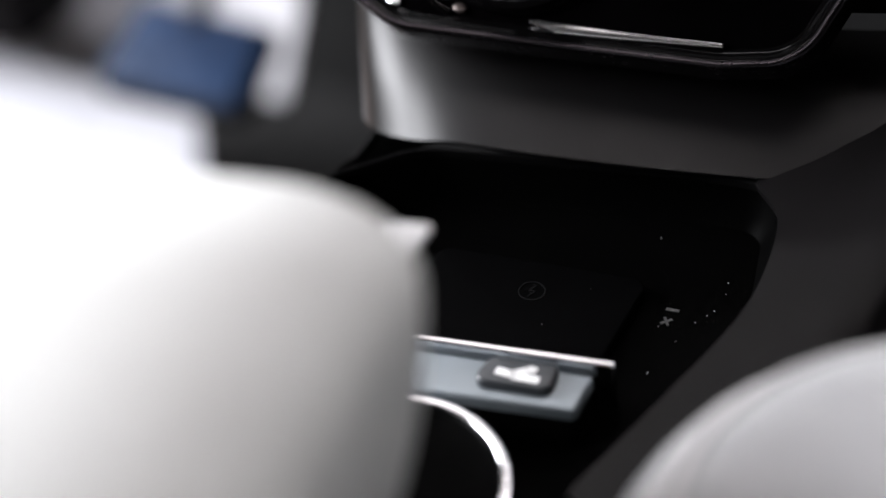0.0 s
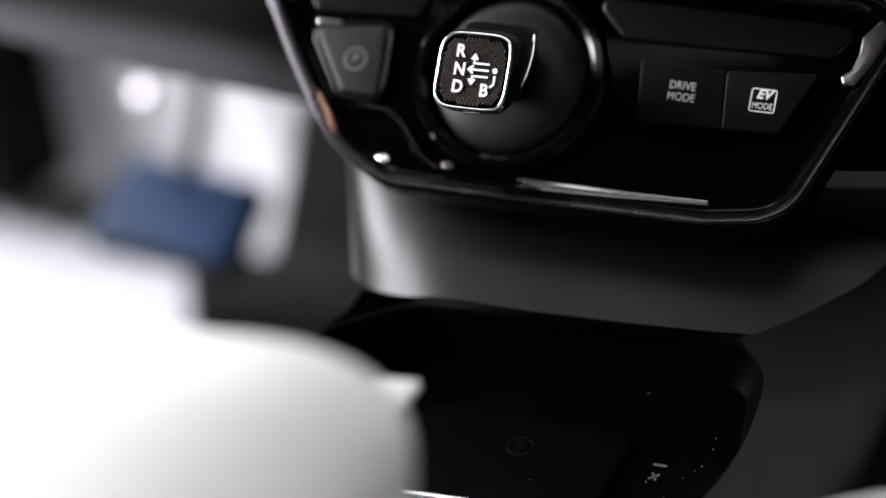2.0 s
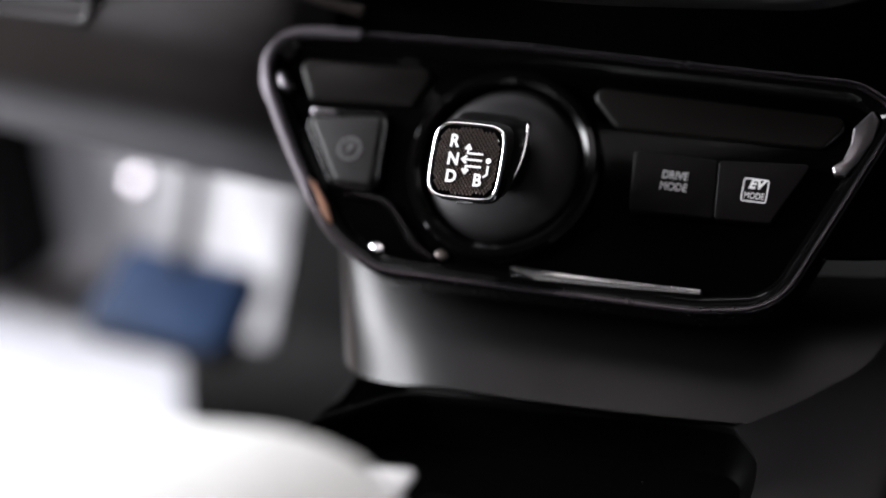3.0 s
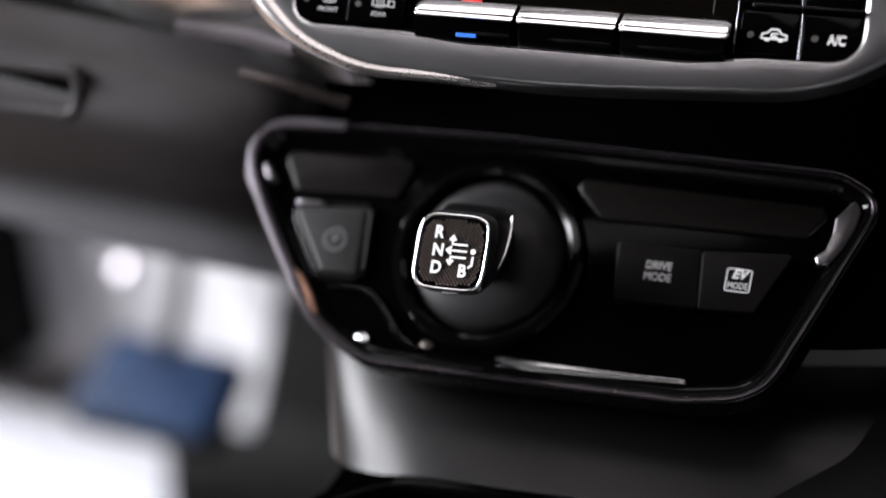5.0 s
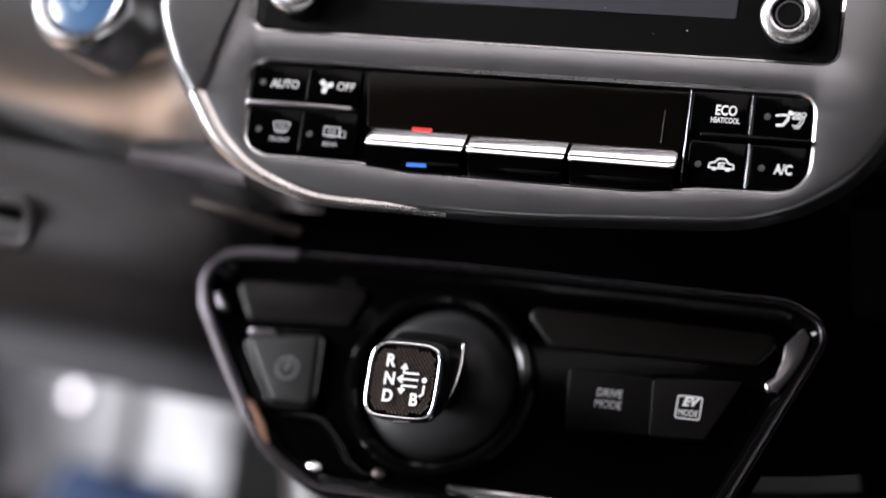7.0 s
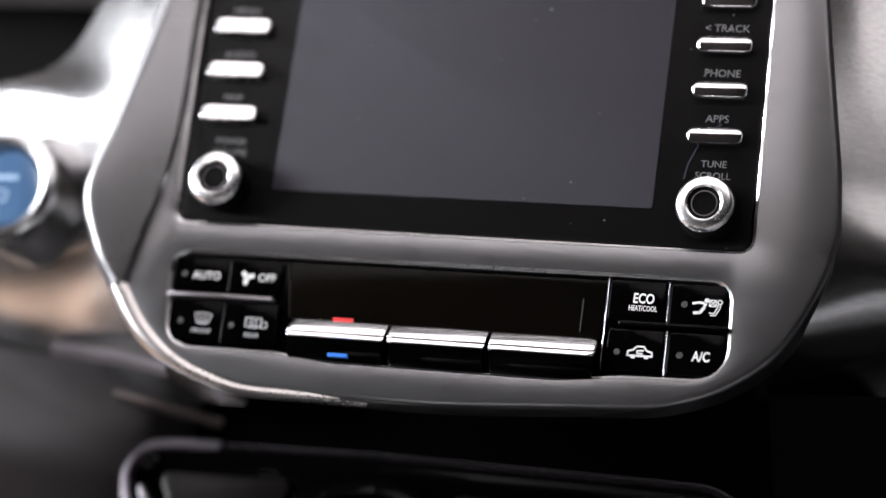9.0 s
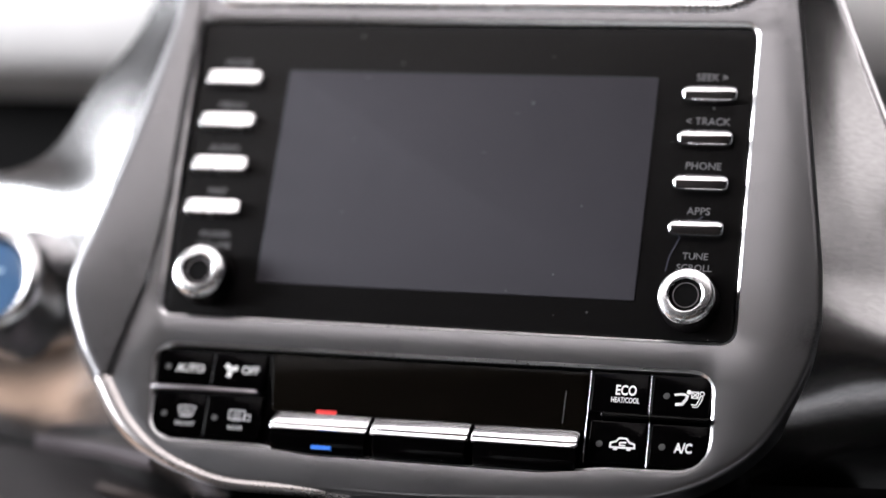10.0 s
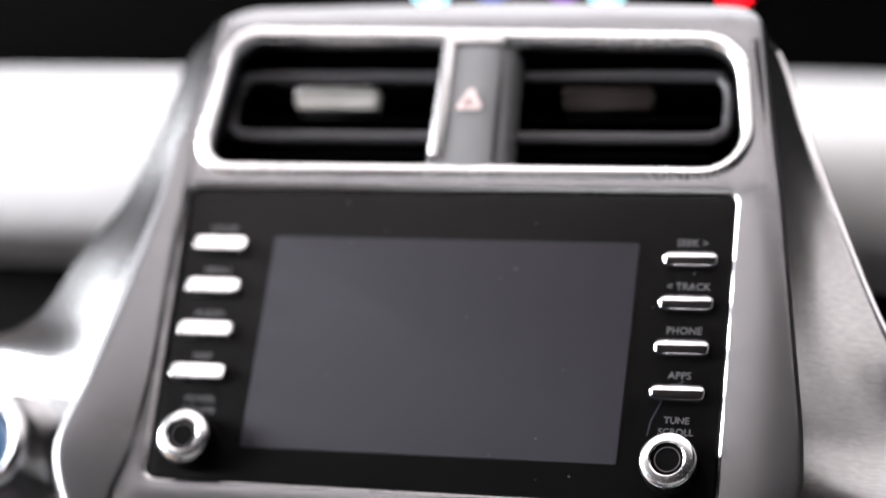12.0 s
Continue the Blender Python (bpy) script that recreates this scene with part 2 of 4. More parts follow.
def catmull(points, n, closed=False):
    P = np.array(points, float)
    k = len(P)
    out = []
    m = n if closed else n
    for i in range(m):
        t = i / m * k if closed else i / (m - 1) * (k - 1)
        j = min(int(t), k - 1 if closed else k - 2)
        f = t - j
        if closed:
            a, b, c, d = P[(j - 1) % k], P[j % k], P[(j + 1) % k], P[(j + 2) % k]
        else:
            b, c = P[j], P[j + 1]
            a = P[j - 1] if j > 0 else 2 * b - c
            d = P[j + 2] if j + 2 < k else 2 * c - b
        out.append(0.5 * (2 * b + (c - a) * f + (2 * a - 5 * b + 4 * c - d) * f * f + (3 * b - a - 3 * c + d) * f ** 3))
    return np.array(out)


def sheet(rows, nu=24, nv=32, thick=0.003):
    """A smooth curved panel through a small grid of places, with thickness."""
    G = np.array([catmull(r, nu) for r in rows])
    G = np.array([catmull(G[:, i], nv) for i in range(nu)]).transpose(1, 0, 2)
    du, dv = np.gradient(G, axis=1), np.gradient(G, axis=0)
    nrm = np.cross(du, dv)
    nrm /= np.linalg.norm(nrm, axis=2, keepdims=True) + 1e-12
    bm = bmesh.new()
    front = [[bm.verts.new(G[j, i]) for i in range(nu)] for j in range(nv)]
    back = [[bm.verts.new(G[j, i] - nrm[j, i] * thick) for i in range(nu)] for j in range(nv)]
    for j in range(nv - 1):
        for i in range(nu - 1):
            bm.faces.new((front[j][i], front[j][i + 1], front[j + 1][i + 1], front[j + 1][i]))
            bm.faces.new((back[j][i], back[j + 1][i], back[j + 1][i + 1], back[j][i + 1]))
    edge = [(0, i) for i in range(nu)] + [(j, nu - 1) for j in range(1, nv)] + [(nv - 1, i) for i in range(nu - 2, -1, -1)] + [(j, 0) for j in range(nv - 2, 0, -1)]
    for (a, b), (c, d) in zip(edge, edge[1:] + edge[:1]):
        bm.faces.new((front[a][b], back[a][b], back[c][d], front[c][d]))
    return bm


def tube(points, r, n=12, closed=False, smooth_n=0, flat=1.0):
    """A round bar along points."""
    P = catmull(points, smooth_n, closed) if smooth_n else np.array(points, float)
    bm = bmesh.new()
    rings, k = [], len(P)
    for i in range(k):
        if closed:
            t = P[(i + 1) % k] - P[i - 1]
        else:
            t = P[min(i + 1, k - 1)] - P[max(i - 1, 0)]
        t = Vector(t).normalized()
        up = Vector((0, 0, 1)) if abs(t.z) < 0.9 else Vector((0, 1, 0))
        a = t.cross(up).normalized()
        b = a.cross(t)
        rings.append([bm.verts.new(Vector(P[i]) + a * r * math.cos(2 * math.pi * q / n) + b * r * flat * math.sin(2 * math.pi * q / n)) for q in range(n)])
    for a, b in zip(rings, rings[1:]):
        bridge(bm, a, b)
    if closed:
        bridge(bm, rings[-1], rings[0])
    else:
        bm.faces.new(rings[0])
        bm.faces.new(rings[-1])
    return bm


def lathe(profile, n=64):
    """A turned shape about z from (radius, height) pairs."""
    bm = bmesh.new()
    rings = [[bm.verts.new((r * math.cos(2 * math.pi * k / n), r * math.sin(2 * math.pi * k / n), z)) for k in range(n)] for r, z in profile]
    for a, b in zip(rings, rings[1:]):
        bridge(bm, a, b)
    bm.faces.new(rings[0])
    bm.faces.new(rings[-1])
    return bm


def merge(*bms):
    out = bmesh.new()
    for b in bms:
        mesh = bpy.data.meshes.new("tmp")
        b.to_mesh(mesh)
        b.free()
        out.from_mesh(mesh)
        bpy.data.meshes.remove(mesh)
    return out


def stroke(points, w, z=0.0002):
    """A thin printed line along points."""
    bm = bmesh.new()
    for a, b in zip(points, points[1:]):
        a, b = Vector(a), Vector(b)
        d = (b - a).normalized()
        nrm = Vector((-d.y, d.x)) * w / 2
        a, b = a - d * w * 0.3, b + d * w * 0.3
        q = [a + nrm, a - nrm, b - nrm, b + nrm]
        lo = [bm.verts.new((p.x, p.y, 0)) for p in q]
        hi = [bm.verts.new((p.x, p.y, z)) for p in q]
        bridge(bm, lo, hi)
        bm.faces.new(hi)
        bm.faces.new(lo)
    return bm


def lettering(name, text, size, mat, parent, m, bold=0.0, squeeze=1.0, align="CENTER", slant=0.0):
    """Printed words, as a thin mesh."""
    cu = bpy.data.curves.new(name, "FONT")
    cu.body, cu.size, cu.align_x, cu.align_y, cu.extrude, cu.offset = text, size, align, "CENTER", 0.00015, bold
    cu.resolution_u, cu.shear = 3, slant
    tmp = new(name + "_tmp", cu)
    bpy.context.view_layer.update()
    mesh = bpy.data.meshes.new_from_object(tmp.evaluated_get(bpy.context.evaluated_depsgraph_get()))
    bpy.data.objects.remove(tmp)
    bpy.data.curves.remove(cu)
    return link(name, mesh, mat, parent, "", m @ Matrix.Diagonal((squeeze, 1, 1, 1)), smooth=False)


def box_mesh(x0, x1, y0, y1, z0, z1, bevel=0.0):
    return slab([Vector((x0, y0)), Vector((x1, y0)), Vector((x1, y1)), Vector((x0, y1))], z0, z1, bevel)


def cut_rect(x0, x1, y0, y1, r, seg=6):
    return rounded([(x0, y0), (x1, y0), (x1, y1), (x0, y1)], r, seg)


MM = 0.001
STACK = pose(0, 0, 0.75, 56.7)  # the plane of the screen: x across, y up the slope, z out
SHIFT = pose(0, -0.05, 0.562, 48)  # the plane of the gear panel
TRAY = pose(-0.0123, -0.2008, 0.4653, 8.5) @ Matrix.Scale(1.05, 4)  # the plane of the tray's rim


def mm(points):
    return [tuple(c * MM for c in p) for p in points]


# ---- cabin shell and hall ----


def wall(name, x0, x1, y0, y1, z0, z1, mat, label, category="wall"):
    ob = part(name, box_mesh(x0, x1, y0, y1, z0, z1), mat, smooth=False)
    return tagged(ob, label, category, kind="structure")


wall("floor", -0.98, 0.72, -1.7, 0.74, -0.03, 0.0, CARPET, "black carpeted cabin floor", "floor")
wall("wall_front", -0.72, 0.72, 0.74, 0.78, -0.03, 0.82, CARPET, "dark firewall behind the pedals")
# unseen back wall; its tan is added to warm the reflections
wall("wall_back", -0.72, 0.72, -1.74, -1.7, -0.03, 1.3, TAN, "unseen back wall, tan added for warm reflections")
wall("wall_right", 0.72, 0.76, -1.74, 0.78, -0.03, 0.85, CHARCOAL, "dark door panel under the side window")
wall("wall_left", -0.76, -0.72, -1.74, -0.85, -0.03, 1.3, CHARCOAL, "dark pillar behind the open driver door")
# unseen roof, laid out to block lamp light and shape reflections
wall("ceiling", -0.76, 0.76, -1.74, -0.45, 1.27, 1.31, HEADLINER, "unseen grey headliner behind the roof diffusers", "ceiling")
wall("ceiling_front", -0.76, 0.76, 0.30, 0.36, 1.27, 1.31, HEADLINER, "unseen grey headliner strip blocking the windscreen lamp", "ceiling")
wall("ceiling_left", -0.76, -0.55, -0.45, 0.30, 1.27, 1.31, HEADLINER, "unseen grey headliner left of the roof diffusers", "ceiling")
wall("ceiling_right", 0.64, 0.76, -0.27, 0.30, 1.27, 1.31, HEADLINER, "unseen grey headliner right of the roof diffuser", "ceiling")
wall("ceiling_middle", 0.03, 0.76, -0.45, -0.27, 1.27, 1.31, HEADLINER, "unseen grey headliner next to the rear diffuser", "ceiling")
# unseen glowing panels, added to be mirrored in the stack
wall("roof_diffuser", -0.55, 0.64, -0.27, 0.30, 1.28, 1.282, DIFFUSER, "added roof diffuser, unseen, for bright reflections", "ceiling")
wall("roof_diffuser_rear", -0.55, 0.03, -0.45, -0.27, 1.28, 1.282, DIFFUSER, "added rear roof diffuser, unseen, for bright reflections", "ceiling")
# unseen floor; bright brown so that the wings mirror a tan band
wall("ground", -30, 30, -30, 30, -0.45, -0.4, HALL_FLOOR, "unseen hall floor, brown for reflections in the trim", "floor")
wall("backdrop", -30, 30, 9.0, 9.2, -0.4, 12, HALL, "black hall wall far behind the windscreen", "backdrop")

# ---- dashboard ----
dash = thing("dashboard", pose(0, 0, 0), "pale padded dashboard with dark lower panels", "dashboard")
part("upper_pad", sheet([
    [(-0.75, 0.70, 0.74), (-0.3, 0.70, 0.77), (0, 0.70, 0.78), (0.3, 0.70, 0.77), (0.75, 0.70, 0.74)],
    [(-0.75, 0.45, 0.80), (-0.3, 0.45, 0.805), (0, 0.45, 0.80), (0.3, 0.45, 0.79), (0.75, 0.45, 0.78)],
    [(-0.75, 0.25, 0.828), (-0.3, 0.24, 0.829), (0, 0.24, 0.824), (0.3, 0.24, 0.814), (0.75, 0.25, 0.805)],
    [(-0.75, 0.165, 0.815), (-0.3, 0.155, 0.815), (0, 0.155, 0.813), (0.3, 0.155, 0.806), (0.75, 0.165, 0.795)],
    [(-0.75, 0.145, 0.775), (-0.3, 0.135, 0.775), (0, 0.135, 0.775), (0.3, 0.135, 0.765), (0.75, 0.145, 0.755)],
    [(-0.75, 0.175, 0.75), (-0.3, 0.165, 0.75), (0, 0.165, 0.75), (0.3, 0.165, 0.742), (0.75, 0.175, 0.735)],
], 30, 50, 0.004), PAD, dash)
part("lower_core", sheet([
    [(-0.75, 0.20, 0.77), (-0.3, 0.19, 0.77), (0.3, 0.19, 0.77), (0.75, 0.20, 0.77)],
    [(-0.75, 0.19, 0.72), (-0.3, 0.18, 0.72), (0.3, 0.18, 0.72), (0.75, 0.19, 0.72)],
    [(-0.75, 0.15, 0.66), (-0.3, 0.14, 0.66), (0.3, 0.14, 0.66), (0.75, 0.15, 0.66)],
    [(-0.75, 0.13, 0.58), (-0.3, 0.12, 0.58), (0.3, 0.12, 0.58), (0.75, 0.13, 0.58)],
], 20, 24, 0.004), SOFT_BLACK, dash, "black dash core")
part("knee_panel", sheet([
    [(-0.70, 0.045, 0.642), (-0.40, 0.020, 0.636), (-0.25, 0.008, 0.625), (-0.16, 0.004, 0.618), (-0.128, 0.012, 0.612), (-0.115, 0.055, 0.606)],
    [(-0.70, 0.021, 0.630), (-0.40, -0.004, 0.624), (-0.25, -0.016, 0.613), (-0.16, -0.019, 0.607), (-0.128, 0.0, 0.603), (-0.115, 0.05, 0.60)],
    [(-0.70, 0.012, 0.600), (-0.40, -0.014, 0.596), (-0.25, -0.027, 0.588), (-0.16, -0.029, 0.584), (-0.128, -0.008, 0.582), (-0.115, 0.05, 0.58)],
    [(-0.70, 0.030, 0.555), (-0.40, 0.006, 0.550), (-0.25, -0.007, 0.545), (-0.16, -0.010, 0.542), (-0.125, 0.006, 0.542), (-0.11, 0.06, 0.54)],
    [(-0.70, 0.16, 0.49), (-0.40, 0.12, 0.475), (-0.25, 0.10, 0.47), (-0.16, 0.09, 0.47), (-0.12, 0.09, 0.47), (-0.105, 0.10, 0.47)],
], 40, 40, 0.004), KNEE, dash, "dark grey knee panel")
part("knee_end_trim", tube([SHIFT @ Vector((x * MM, y * MM, z * MM)) for x, y, z in ((-158, 65, 8), (-140, 61.5, 10), (-126, 58.5, 9), (-108, 56, 6))], 0.0024, 10, smooth_n=20), BROWN_METAL, dash, "dull trim at the end of the knee panel")
pocket_line = rounded([(-0.056, -0.0165), (0.056, -0.0165), (0.056, 0.0085), (-0.056, 0.0085)], 0.009)
pocket = part("pocket_rim", frame_ring(pocket_line, 0.006, -0.014, 0.0045, 0.002), KNEE, dash, "rounded rim of a lower vent", pose(-0.281, -0.0215, 0.608, 76, 0, -4))
# proud black slab: the hole's darkness is put into its colour
part("pocket_floor", slab(offset(pocket_line, 0.004), -0.012, 0.0022), CAVITY_BLACK, pocket, "black slab standing for the dark vent hole")
part("glovebox_panel", sheet([
    [(0.12, -0.02, 0.64), (0.25, -0.015, 0.645), (0.40, 0.0, 0.655), (0.70, 0.03, 0.66)],
    [(0.12, -0.0, 0.58), (0.25, 0.0, 0.58), (0.40, 0.0, 0.59), (0.70, 0.02, 0.6)],
    [(0.12, 0.03, 0.50), (0.25, 0.03, 0.50), (0.40, 0.04, 0.50), (0.70, 0.06, 0.5)],
    [(0.12, 0.10, 0.40), (0.25, 0.10, 0.40), (0.40, 0.12, 0.40), (0.70, 0.16, 0.4)],
], 20, 24, 0.004), FACE_SHADED, dash, "charcoal glovebox panel")

# ---- centre stack ----
stack = thing("centre_stack", STACK, "satin silver centre stack surround with brushed wings", "dashboard trim")
# the plate ends on the driver's side at a crease; a twisted facet goes on from there to the outer edge
bezel_points = [(-120, 162, 16), (0, 166.5, 400), (113, 159, 18), (131, 65, 300), (145.5, -28, 120), (147.5, -51, 20), (145, -67, 45), (141, -77.5, 60), (133, -94, 60), (123.5, -105, 60), (108, -115.5, 60), (87, -122.5, 90),
                (0, -128, 500), (-75, -126.5, 60), (-94, -121.5, 20), (-105.5, -116.6, 20), (-113.5, -111.5, 20), (-122.5, -103, 20), (-135.8, -88.6, 3), (-128.0, -48, 60), (-125, -20, 200), (-124.6, 60, 60), (-127.5, 84, 40)]
bezel = rounded(mm([p[:2] for p in bezel_points]), [p[2] * MM for p in bezel_points], 6)
vent_hole = rounded(mm([(-108, 136), (106, 131.5), (114, 79), (-113.5, 79)]), [0.010, 0.016, 0.014, 0.010])
vent_l = rounded(mm([(-110, 138), (-11, 139), (-11, 77), (-116, 77)]), [0.010, 0.002, 0.002, 0.010])
vent_r = rounded(mm([(9, 139), (108, 134), (117, 77), (12, 77)]), [0.002, 0.016, 0.014, 0.002])
unit_hole = rounded(mm([(-119, 67.5), (113.5, 67.5), (115.5, -60.5), (-115, -60.5)]), 0.005)
clim_hole = rounded(mm([(-113.5, -73), (109.5, -72.5), (111, -109.5), (72, -110.4), (48, -113.2), (-42, -113.0), (-64, -111), (-109.5, -111)]), [0.007, 0.008, 0.012, 0.03, 0.03, 0.03, 0.03, 0.010])


def stack_bow(x, y):
    return -0.0092 * max(0.0, (y - 0.134) / 0.018) ** 1.5


part("bezel", plate(bezel, [vent_hole, offset(unit_hole, -0.0010), offset(clim_hole, -0.0009)], -0.012, 0.002, 0.0028, [0.0062, 0.0003, 0.0003], stack_bow), SILVER, stack)
# bezel edges that catch the light, given a brighter metal for it
for hole, wide in ((unit_hole, 0.0011), (clim_hole, 0.0010)):
    bm = bmesh.new()
    loops = [[bm.verts.new((p.x, p.y, z)) for p in offset(hole, d)] for d, z in ((0.0004, -0.006), (0.0002, 0.0006), (0.0001, 0.0010), (-0.1 * wide, 0.00115), (-0.5 * wide, 0.00150), (-0.9 * wide, 0.00185), (-wide, 0.0020), (-wide - 0.0003, 0.0012))]
    for a, b in zip(loops, loops[1:]):
        bridge(bm, a, b)
    part("lip", bm, LIP, stack, "chamfered bezel edge, shine put into a brighter metal")
part("corner_facet", sheet([mm(r) for r in [
    [(-121.0, 88, 0.6), (-119.9, 62, 0.6), (-119.9, 20, 0.6), (-120.1, -18, 0.6), (-123.0, -47, 0.6), (-127.0, -65, 0.6), (-131.2, -86.0, 0.6)],
    [(-122.6, 88, 1.7), (-120.9, 62, 1.8), (-120.9, 20, 1.8), (-121.1, -18, 1.8), (-124.2, -47.6, 1.8), (-128.2, -65.6, 1.8), (-132.4, -86.6, 1.8)],
    [(-124.3, 88, 2.0), (-121.6, 62, 2.05), (-121.6, 20, 2.05), (-121.8, -18, 2.05), (-125.2, -48, 2.05), (-129.2, -66, 2.05), (-133.4, -87.0, 2.05)],
    [(-126.2, 88, 1.9), (-127.6, 62, 2.2), (-134, 19, 2.7), (-142, -22, 3.6), (-150.0, -50, 4.4), (-143.2, -72, 3.4), (-134.4, -87.4, 2.2)],
    [(-128.2, 88, 0), (-129.8, 63, 0.3), (-139.0, 20, 0.4), (-147.2, -22, 2.0), (-153.6, -50, 2.2), (-146.2, -73, 1.4), (-136.6, -88.6, 0.6)],
    [(-128.4, 88, -5), (-131.2, 63, -4), (-142.2, 20, -4.5), (-149.8, -22, -3), (-155.8, -49.5, -2.4), (-148.6, -73.5, -3), (-138.4, -89, -3)],
]], 60, 30, 0.002), SILVER, stack, "creased silver corner facet")
part("vent_liner", plate(offset(vent_hole, 0.0003), [offset(vent_hole, 0.0009)], -0.02, -0.0036, 0.0001, 0.0001), CAVITY_BLACK, stack, "black vent liner")
# the vent edge's shine is put into a brighter metal too
part("vent_lip", frame_ring(offset(vent_hole, -0.0068), 0.0064, -0.004, 0.0036, 0.0030), KNOB_CHROME, stack, "rounded vent edge, shine put into a brighter metal")
part("left_wing", sheet([mm(r) for r in [
    [(-120, 151, -6), (-124, 151, -9), (-128, 150, -13), (-132, 149, -18)],
    [(-118.5, 130, 0.8), (-126, 132, -7), (-133, 134, -13), (-140, 136, -18)],
    [(-119.5, 81, 0.8), (-132, 80, -7.5), (-143, 78, -13), (-154, 76, -18)],
    [(-134, 39, 0.8), (-149, 41, -8), (-160, 44, -13.5), (-171, 46, -18)],
    [(-143, 5, 0.8), (-162, 8, -8.5), (-178, 10, -14.5), (-192, 10, -18)],
    [(-147, -20, 0.8), (-174, -12, -9), (-205, -4, -16.5), (-250, -6, -22)],
    [(-149, -32, -3), (-177, -29, -15.5), (-212, -26, -24.5), (-272, -26, -39)],
    [(-151, -48, -11), (-180, -48, -28.5), (-220, -51, -39), (-290, -55, -59)],
    [(-142, -78, -24), (-178, -78, -45), (-220, -79, -55), (-290, -81, -78)],
    [(-118, -104, -42), (-168, -101, -63), (-220, -101, -75), (-290, -103, -101)],
    [(-95, -122, -52), (-160, -116, -80), (-220, -114, -95), (-290, -116, -122)],
]], 30, 60, 0.003), BRUSHED, stack, "brushed silver wing")
part("right_wing", sheet([mm(r) for r in [
    [(120, 141, -18), (118.5, 141, -12), (117, 141, -7), (115.5, 140, -4)],
    [(124, 135, -18), (122, 134, -12), (119, 133, -6), (114.5, 131, 0.8)],
    [(136, 101, -18), (133, 100, -13.5), (129, 98, -8), (122, 95, 0.8)],
    [(153, 59, -18), (147, 57, -13.5), (140, 55, -8), (130, 52, 0.8)],
    [(175, 12, -18), (165, 11, -13.5), (152, 9, -8), (136, 8, 0.8)],
    [(205, -30, -28), (188, -30, -20), (168, -30, -11.5), (141, -28, 0.8)],
    [(280, -66, -36), (230, -66, -24), (180, -65, -12), (141, -62, 0.8)],
    [(280, -84, -75), (220, -84, -58), (170, -86, -36), (130, -92, -9)],
    [(280, -90, -120), (210, -92, -105), (160, -98, -80), (104, -108, -40)],
]], 30, 60, 0.003), BRUSHED, stack, "brushed silver wing")
# lower bezel bevel; its highlight is put into a brighter silver
part("edge_trim", sheet([mm(r) for r in [
    [(-132.4, -86.2, 1.2), (-121.6, -101.2, 1.2), (-112.4, -110.2, 1.2), (-104.6, -115.6, 1.2), (-93.4, -120.6, 1.2), (-74.8, -125.4, 1.2), (-45, -126.0, 0), (-25, -126.2, -4)],
    [(-134.0, -87.2, 2.3), (-123.0, -102.4, 2.3), (-113.6, -111.3, 2.3), (-105.5, -116.7, 2.2), (-94, -121.8, 2.1), (-75, -126.6, 2.1), (-45, -127.2, 0.8), (-25, -127.0, -2.5)],
    [(-136.4, -88.6, 1.9), (-125.2, -104.0, 1.9), (-115.2, -112.8, 1.9), (-106.4, -117.8, 1.8), (-94.4, -122.7, 1.8), (-75.2, -127.5, 1.8), (-45, -127.9, 0.4), (-25, -127.5, -3)],
    [(-138.0, -89.6, -0.2), (-126.4, -105.2, -0.2), (-116.2, -113.8, -0.2), (-107.2, -118.6, 0), (-94.8, -123.4, 0.2), (-75.4, -128.2, 0.2), (-45, -128.4, -0.8), (-25, -127.8, -4)],
]], 60, 16, 0.001), EDGE_SILVER, stack, "bezel edge strip, shine put into a brighter silver")
part("edge_trim", tube(mm([(117, 141, -10), (123, 134, -15.5), (136, 101, -17.5), (153, 59, -17.5), (175, 12, -17.5), (205, -30, -21)]), 0.0014, 8, smooth_n=40), CHROME, stack, "chrome edge line")
part("ledge_trim", sheet([mm(r) for r in [
    [(-191.6, -100.3, -64), (-171, -102.7, -58), (-151.2, -105.7, -48), (-122.5, -112.1, -33)],
    [(-189.0, -102.0, -60), (-168.5, -104.0, -54), (-149, -107.2, -44), (-120.6, -114, -29)],
    [(-188.5, -104.2, -62), (-168.0, -106.6, -56), (-148.4, -109.6, -46), (-120, -116, -32)],
]], 30, 8, 0.002), LEDGE_GREY, stack, "grey ledge under the wing")

# ---- air vents ----


def bar_between(profile, stations):
    """A bar along x: the profile drawn at each station x, shrunk about its middle by k."""
    bm = bmesh.new()
    cy, cz = sum(p[0] for p in profile) / len(profile), sum(p[1] for p in profile) / len(profile)
    loops = [[bm.verts.new((x * MM, (cy + (v - cy) * k) * MM, (cz + (n - cz) * k) * MM)) for v, n in profile] for x, k in stations]
    for a, b in zip(loops, loops[1:]):
        bridge(bm, a, b)
    bm.faces.new(loops[0])
    bm.faces.new(loops[-1])
    return bm


